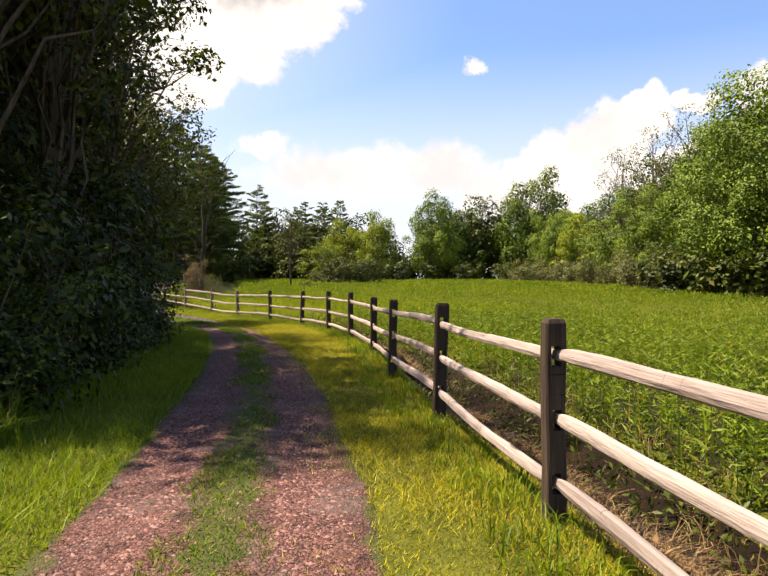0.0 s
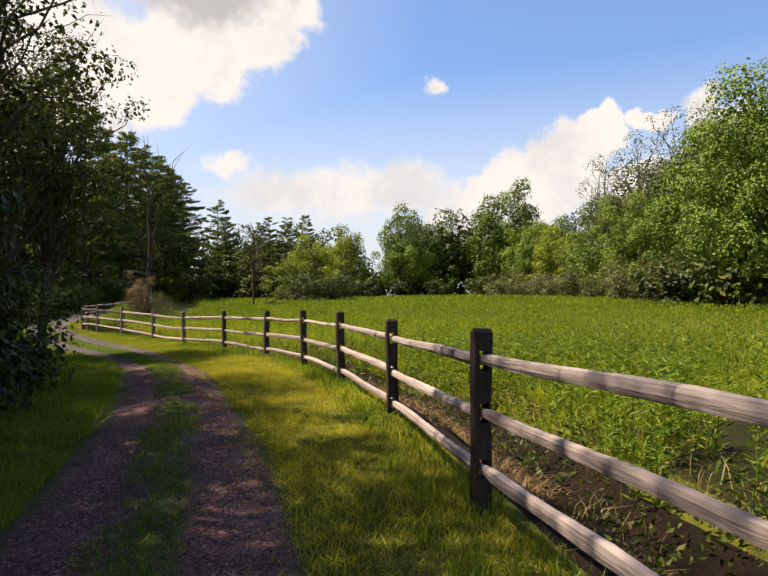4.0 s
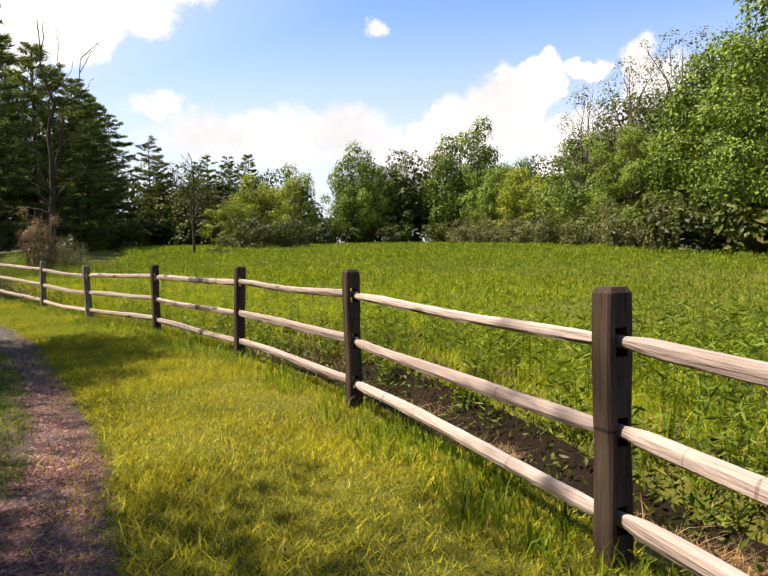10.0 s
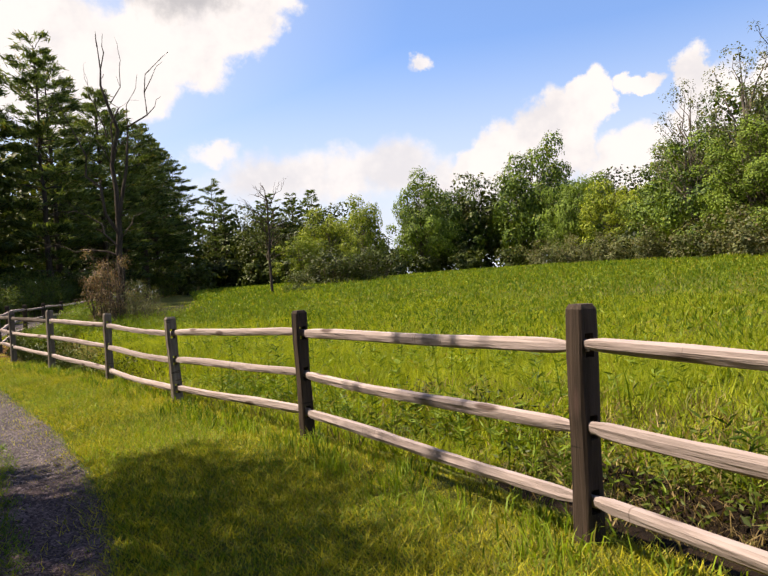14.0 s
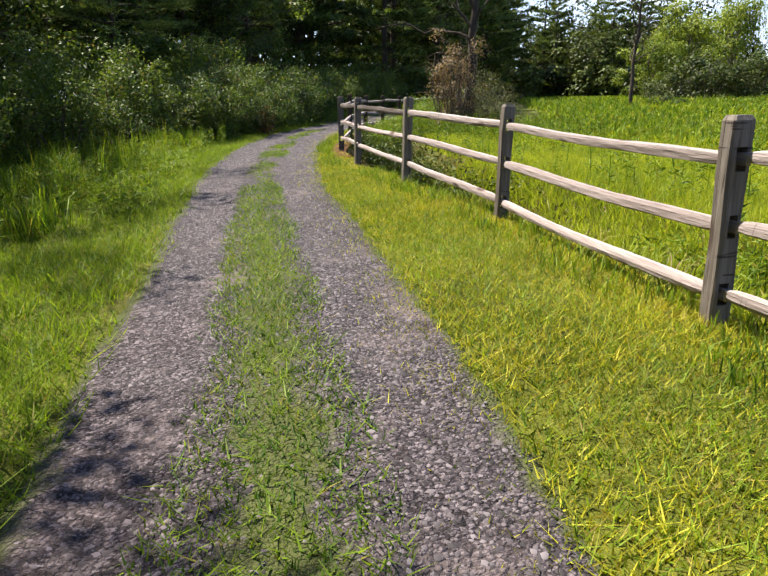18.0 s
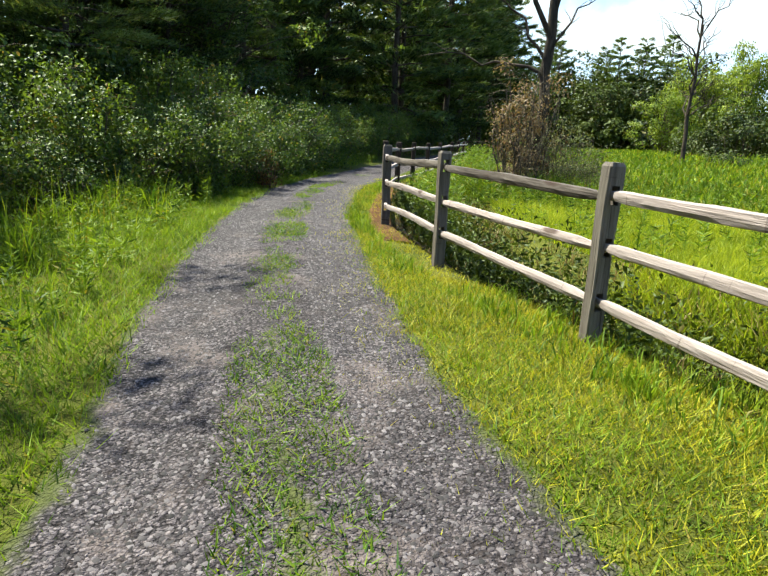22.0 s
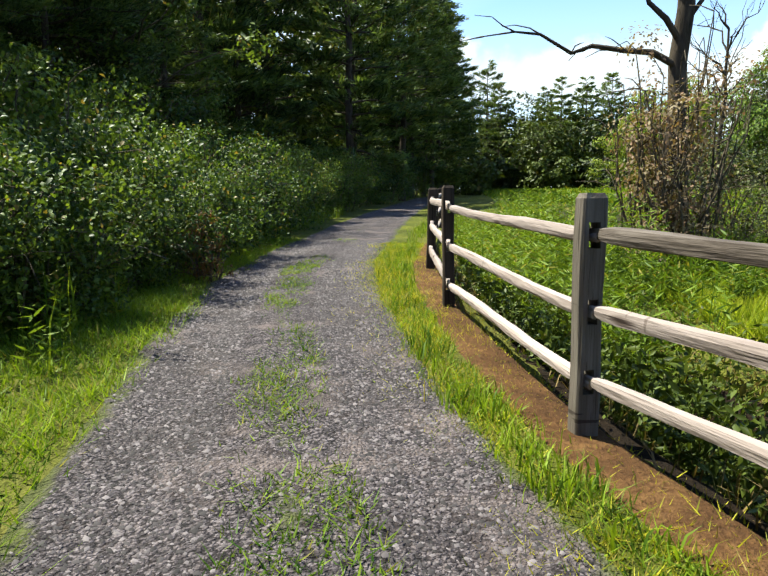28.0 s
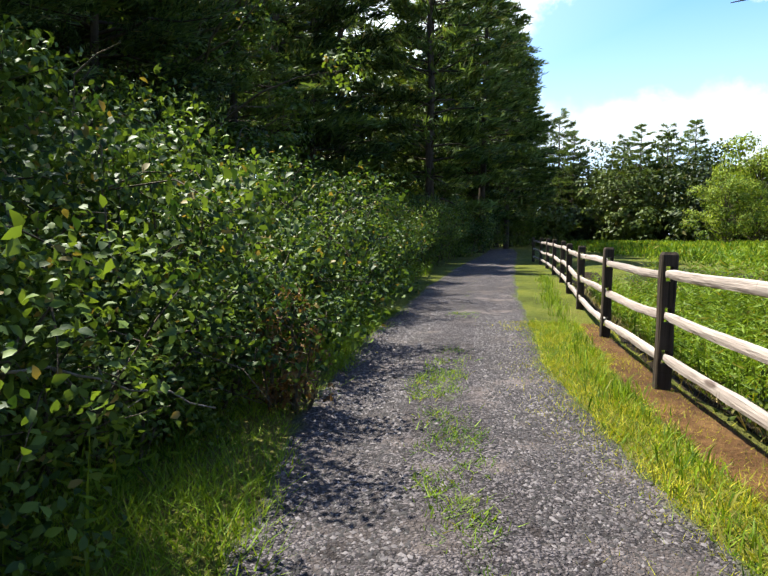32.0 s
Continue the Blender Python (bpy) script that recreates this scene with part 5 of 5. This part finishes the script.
def make_grass():
    rng = np.random.default_rng(7)
    near_road = dense(ROAD[:17], 0.25)
    # mown verge between lane and fence
    xy = np.concatenate([beside(rng, 620000, FENCE_LINE[12:112], -2.7, 0.2)])
    r, _ = offset(COARSE_ROAD, xy[:, 0], xy[:, 1])
    d, _ = offset(COARSE_FENCE, xy[:, 0], xy[:, 1])
    bare = (d > -0.27 + 0.20 * lumps(xy[:, 0] * 4, xy[:, 1] * 4)) & (xy[:, 1] > 33.5) & (rng.random(len(xy)) < 0.80)
    keep = ~bare & (r > half_road(xy[:, 1]) - 0.04 + 0.24 * lumps(xy[:, 0] * 3, xy[:, 1] * 3) + 0.10 * lumps(xy[:, 0] * 9, xy[:, 1] * 9) + 0.26 * rng.normal(size=len(xy)))
    xy = xy[keep]
    mesh = mesh_from("verge_grass", *spikes(grounded(xy), 0.046 * (1 + 0.55 * lumps(xy[:, 0] * 2.1, xy[:, 1] * 2.3)), 0.0080, rng, 0.8))
    stuff("verge_grass", mesh, MOWN, "short yellow-green mown grass between lane and fence", "grass")
    xy = beside(rng, 170000, FENCE_LINE[54:112], -2.3, -0.2)
    r, _ = offset(COARSE_ROAD, xy[:, 0], xy[:, 1])
    d, _ = offset(COARSE_FENCE, xy[:, 0], xy[:, 1])
    xy = xy[(r > half_road(xy[:, 1]) - 0.05 + 0.15 * rng.normal(size=len(xy))) & (d < -0.24 + 0.20 * lumps(xy[:, 0] * 4, xy[:, 1] * 4)) & (rng.random(len(xy)) < np.interp(xy[:, 1], [18, 29], [0.15, 1.0]) + 0.35 * lumps(xy[:, 0] * 1.7, xy[:, 1] * 1.7))]
    mesh = mesh_from("edge_grass", *spikes(grounded(xy), 0.055, 0.0085, rng, 0.75))
    stuff("edge_grass", mesh, LUSH, "thick green grass strip between stone and bare soil", "grass")
    # lush tufts at the fence's foot and along the lane's edges
    tufts = np.concatenate([beside(rng, 800, FENCE_LINE[:86], -0.45, 0.12), beside(rng, 160, FENCE_LINE[86:130], -0.55, -0.30), beside(rng, 500, near_road, -2.4, -1.5)])
    xy = np.repeat(tufts, 16, 0) + rng.normal(size=(len(tufts) * 16, 2)) * 0.07
    mesh = mesh_from("tall_grass", *blades(grounded(xy), 0.14, 0.009, rng, 0.45))
    stuff("tall_grass", mesh, LUSH, "fresh green uncut grass tufts along fence and lane", "grass")
    # long-bladed tussocks on the bank
    tufts = np.concatenate([beside(rng, 60, near_road[:60], -2.6, -1.7), beside(rng, 120, near_road[90:200], -4.6, -2.2)])
    xy = np.repeat(tufts, 60, 0) + rng.normal(size=(len(tufts) * 60, 2)) * 0.09
    mesh = mesh_from("tussock_grass", *blades(grounded(xy), 0.46, 0.014, rng, 0.45))
    stuff("tussock_grass", mesh, LUSH, "arching long-bladed grass tussocks on the bank", "grass")
    # left side of the lane
    xy = np.concatenate([beside(rng, 90000, near_road, -5.5, -0.85), beside(rng, 190000, near_road, -2.9, -0.85)])
    r, _ = offset(COARSE_ROAD, xy[:, 0], xy[:, 1])
    xy = xy[-r > half_road(xy[:, 1]) - 0.08 + 0.2 * lumps(xy[:, 0] * 3, xy[:, 1] * 3) + 0.1 * rng.normal(size=len(xy))]
    mesh = mesh_from("bank_grass", *spikes(grounded(xy), 0.088 * (1 + 0.5 * lumps(xy[:, 0] * 2, xy[:, 1] * 2)), 0.0095, rng, 0.75))
    stuff("bank_grass", mesh, LUSH, "soft uncut grass on the bank beside the lane", "grass")
    # green strip down the middle of the lane, in patches
    xy = beside(rng, 150000, near_road, -0.46, 0.46)
    r, _ = offset(COARSE_ROAD, xy[:, 0], xy[:, 1])
    tone = lumps(xy[:, 0] * 1.5 + 4, xy[:, 1] * 1.1) + 0.5 * lumps(xy[:, 0] * 6, xy[:, 1] * 6) + 0.3 * lumps(xy[:, 0] * 17, xy[:, 1] * 15)
    bare = np.interp(xy[:, 1], [0, 4, 7, 13, 17, 22, 27.5, 29.5, 32, 60], [-0.55, -0.40, 0.15, 0.10, -0.4, -0.9, -0.7, -0.1, 0.32, 0.36]) + 1.4 * (np.abs(r) / 0.40) ** 3
    xy = xy[tone > bare + 0.22 * rng.normal(size=len(xy))]
    mesh = mesh_from("strip_grass", *spikes(grounded(xy, -0.006), 0.042, 0.0095, rng, 0.95))
    stuff("strip_grass", mesh, LUSH, "low grass patches down the middle of the lane", "grass")
    # dry stalks and straw in the ditch
    tufts = beside(rng, 2300, FENCE_LINE[:125], 0.30, 1.9)
    d, _ = offset(COARSE_FENCE, tufts[:, 0], tufts[:, 1])
    tufts = tufts[~((tufts[:, 1] < 22) & (d < 1.35) & (lumps(tufts[:, 0] * 3.1, tufts[:, 1] * 2.7) < 0.42))]
    tufts = np.concatenate([tufts, beside(rng, 260, FENCE_LINE[58:67], 0.8, 3.0), beside(rng, 200, FENCE_LINE[18:26], 0.9, 2.6)] )
    xy = np.repeat(tufts, 9, 0) + rng.normal(size=(len(tufts) * 9, 2)) * 0.09
    mesh = mesh_from("dry_grass", *blades(grounded(xy), 0.21, 0.009, rng, 0.6))
    stuff("dry_grass", mesh, STRAW, "bent straw-coloured dry grass in the ditch", "grass")
    # flattened heaps of old hay on the ditch's side
    heaps = beside(rng, 46, FENCE_LINE[14:56], 0.38, 0.85)
    xy = np.repeat(heaps, 340, 0) + rng.normal(size=(len(heaps) * 340, 2)) * np.repeat(rng.uniform(0.06, 0.15, (len(heaps), 2)), 340, 0)
    roots = grounded(xy)
    roots[:, 2] += 0.05 * rng.random(len(roots))
    stuff("old_hay", mesh_from("old_hay", *blades(roots, 0.10, 0.006, rng, 1.5)), HAY, "flattened heaps of brown old hay in the ditch", "hay")


def make_meadow():
    rng = np.random.default_rng(9)
    # leafy stalks near the fence
    xy = np.concatenate([beside(rng, 9000, FENCE_LINE[8:112], 0.8, 4.5), beside(rng, 5400, FENCE_LINE[:110], 4.0, 9.5), beside(rng, 1300, FENCE_LINE[95:120], 0.45, 2.2)])
    d, _ = offset(COARSE_FENCE, xy[:, 0], xy[:, 1])
    thick = lumps(xy[:, 0] * 2.6 + 1.5, xy[:, 1] * 2.4) + 0.5 * lumps(xy[:, 0] * 5.2, xy[:, 1] * 4.9)
    sparse = (xy[:, 1] < 23) & ((d < 1.15 + 0.3 * thick) | ((thick < -0.12) & (d < 4.5)))
    xy = xy[~sparse & ~((d < 1.9) & (xy[:, 1] > 30) & (xy[:, 1] < 38)) & ~((d > 1.3) & (xy[:, 1] > 23) & (xy[:, 1] < 40) & (rng.random(len(xy)) < 0.90))]
    bank = beside(rng, 2600, ROAD_LINE, -3.0, -1.5)
    bank = bank[(bank[:, 1] > 29) & (bank[:, 1] < 56)]
    xy = np.concatenate([xy, beside(rng, 380, ROAD_LINE[150:225], -3.8, -2.5), bank])
    foot = grounded(xy)
    tall = 0.40 + 0.38 * rng.random(len(xy)) + 0.12 * lumps(xy[:, 0] * 0.8, xy[:, 1] * 0.8)
    d, _ = offset(COARSE_FENCE, xy[:, 0], xy[:, 1])
    tall *= 1 + 0.30 * (lumps(xy[:, 0] * 2.6 + 1.5, xy[:, 1] * 2.4) + 0.5 * lumps(xy[:, 0] * 5.2, xy[:, 1] * 4.9)) * (xy[:, 1] < 23)
    tall *= np.clip(0.45 + 0.3 * d, 0.5, 1.0) * np.where(d < 2.0, np.interp(xy[:, 1], [0, 30, 37, 46, 60], [1, 1, 1.5, 1.5, 1.1]), np.interp(xy[:, 1], [0, 20, 28, 60], [1, 1, 0.72, 0.72]))
    per = 22
    s = np.tile((np.arange(per) + 0.6) / per, len(xy))
    turn = np.tile(np.arange(per) * 2.4, len(xy)) + np.repeat(rng.random(len(xy)) * 6.28, per)
    lean = np.repeat(rng.normal(size=(len(xy), 2)) * 0.14, per, 0)
    h = np.repeat(tall, per)
    out = np.stack([np.cos(turn), np.sin(turn), np.full(len(turn), 0.35)], 1)
    reach = 0.055 * (1.25 - 0.6 * s)
    centres = np.repeat(foot, per, 0) + np.concatenate([lean * (s * h)[:, None], (s * h)[:, None]], 1) + out * reach[:, None]
    verts, faces = leaf_quads(centres, 0.105, 0.017, rng, 0.15, out * 1.3, 0.30)
    stuff("meadow_plants", mesh_from("meadow_plants", verts, faces), WEED_NEAR, "dense knee-high leafy green meadow plants", "meadow")
    verts, faces = blades(np.repeat(foot, 1, 0), 0.62, 0.012, rng, 0.15)
    stuff("meadow_stalks", mesh_from("meadow_stalks", verts, faces), WEED, "upright green stalks of the meadow plants", "meadow")
    # soft bright grass of the open meadow inside the bend
    grass = np.concatenate([beside(rng, 40000, FENCE_LINE[38:64], 1.4, 7.0), beside(rng, 120000, FENCE_LINE[62:86], 0.45, 5.0), beside(rng, 60000, FENCE_LINE[82:104], 2.1, 5.0), beside(rng, 120000, FENCE_LINE[62:104], 4.0, 16.0)])
    tall = 0.17 * (1 + 0.4 * lumps(grass[:, 0] * 1.3, grass[:, 1] * 1.3))
    stuff("meadow_grass", mesh_from("meadow_grass", *spikes(grounded(grass), tall, 0.016, rng, 0.5)), SOFT, "bright soft grass of the open meadow", "grass")
    # dark broad-leaved weeds down in the ditch, its shade added to their colour
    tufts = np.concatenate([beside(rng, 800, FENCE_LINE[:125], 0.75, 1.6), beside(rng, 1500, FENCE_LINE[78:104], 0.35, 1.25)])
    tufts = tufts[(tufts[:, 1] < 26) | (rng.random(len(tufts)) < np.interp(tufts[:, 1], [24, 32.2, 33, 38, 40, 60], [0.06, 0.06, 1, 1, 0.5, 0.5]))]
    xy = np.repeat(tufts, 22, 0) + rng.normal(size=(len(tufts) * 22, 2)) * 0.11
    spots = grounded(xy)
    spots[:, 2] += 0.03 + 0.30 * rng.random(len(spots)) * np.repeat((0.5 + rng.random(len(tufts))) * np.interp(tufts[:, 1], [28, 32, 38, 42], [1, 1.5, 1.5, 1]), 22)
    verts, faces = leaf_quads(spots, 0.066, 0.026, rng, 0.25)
    stuff("ditch_weeds", mesh_from("ditch_weeds", verts, faces), SHADE_LEAF, "dark broad-leaved weeds crowding the ditch, darkened further for its shade", "weeds")
    # clumps further out
    x, y = scatter(rng, 120000, (-24, -4), (34, 138))
    d, _ = offset(COARSE_FENCE, x, y)
    eye = np.hypot(x + 3, y - 14)
    keep = (d > 5.5) & (rng.random(len(x)) < np.clip(26 / (eye + 4), 0.16, 1.0)) & (x < 22 + 0.02 * y)
    x, y, eye = x[keep], y[keep], eye[keep]
    foot = grounded(np.stack([x, y], 1))
    per = 7
    size = np.repeat(np.clip(0.0050 * eye, 0.11, 0.42), per)[:, None]
    centres = np.repeat(foot, per, 0)
    centres = centres + rng.normal(size=centres.shape) * size * np.array([0.8, 0.8, 0.0])
    centres[:, 2] += 0.10 + (0.50 + 0.16 * lumps(centres[:, 0] * 1.1, centres[:, 1] * 0.9)) * rng.random(len(centres))
    verts, faces = leaf_quads(centres, size, size * 0.22, rng, 1.1, None, 0.55)
    stuff("far_meadow_plants", mesh_from("far_meadow_plants", verts, faces), WEED, "waving green meadow growth towards the wood", "meadow")


def make_stones():
    rng = np.random.default_rng(3)
    line = dense(ROAD[2:17], 0.25)
    xy = beside(rng, 150000, line, -1.15, 1.15)
    r, _ = offset(COARSE_ROAD, xy[:, 0], xy[:, 1])
    keep = (rng.random(len(xy)) < np.where(np.abs(r) < 0.30, 0.12, 1.0)) & (np.abs(r) < half_road(xy[:, 1]) - 0.10 - 0.16 * rng.random(len(xy)))
    xy = xy[keep]
    n = len(xy)
    size = 0.006 + 0.010 * rng.random(n) ** 2
    corners = np.array([(1, 0, 0), (0, 1, 0), (-1, 0, 0), (0, -1, 0), (0.2, 0.1, 0.75)])
    shape = corners[None] * (0.65 + 0.7 * rng.random((n, 5, 1)))
    a = rng.random(n) * 6.28
    c, s = np.cos(a)[:, None], np.sin(a)[:, None]
    x, y, z = shape[..., 0] * 1.25, shape[..., 1] * 0.9, shape[..., 2]
    shape = np.stack([x * c - y * s, x * s + y * c, z], -1) * size[:, None, None]
    centre = grounded(xy, -0.014)
    verts = (centre[:, None] + shape).reshape(-1, 3)
    tri = np.array([(0, 1, 4), (1, 2, 4), (2, 3, 4), (3, 0, 4)])
    faces = (np.arange(n)[:, None, None] * 5 + tri).reshape(-1, 3)
    stuff("gravel", mesh_from("gravel", verts, faces), STONE, "loose crushed stones on the wheel tracks", "gravel")


TWIG = ((-18.16, 37.93, 0.86), (-17.92, 38.92, 0.53))


def fallen_branch():
    rng = np.random.default_rng(121)
    line = bent(TWIG[0], TWIG[1], rng, 0.04, 9)
    pieces = [tube(line, np.linspace(0.007, 0.004, 9), 6)]
    for k in (2, 4, 6):
        pieces.append(tube(bent(line[k], line[k] + rng.normal(size=3) * 0.22, rng, 0.1, 4), np.linspace(0.005, 0.002, 4), 4))
    tagged(part("fallen_branch", mesh_from("fallen_branch", *join(pieces), True), DEAD_BARK), "thin grey dead branch caught in the roadside shrubs", "branch")


fallen_branch()
make_grass()
make_meadow()
make_stones()
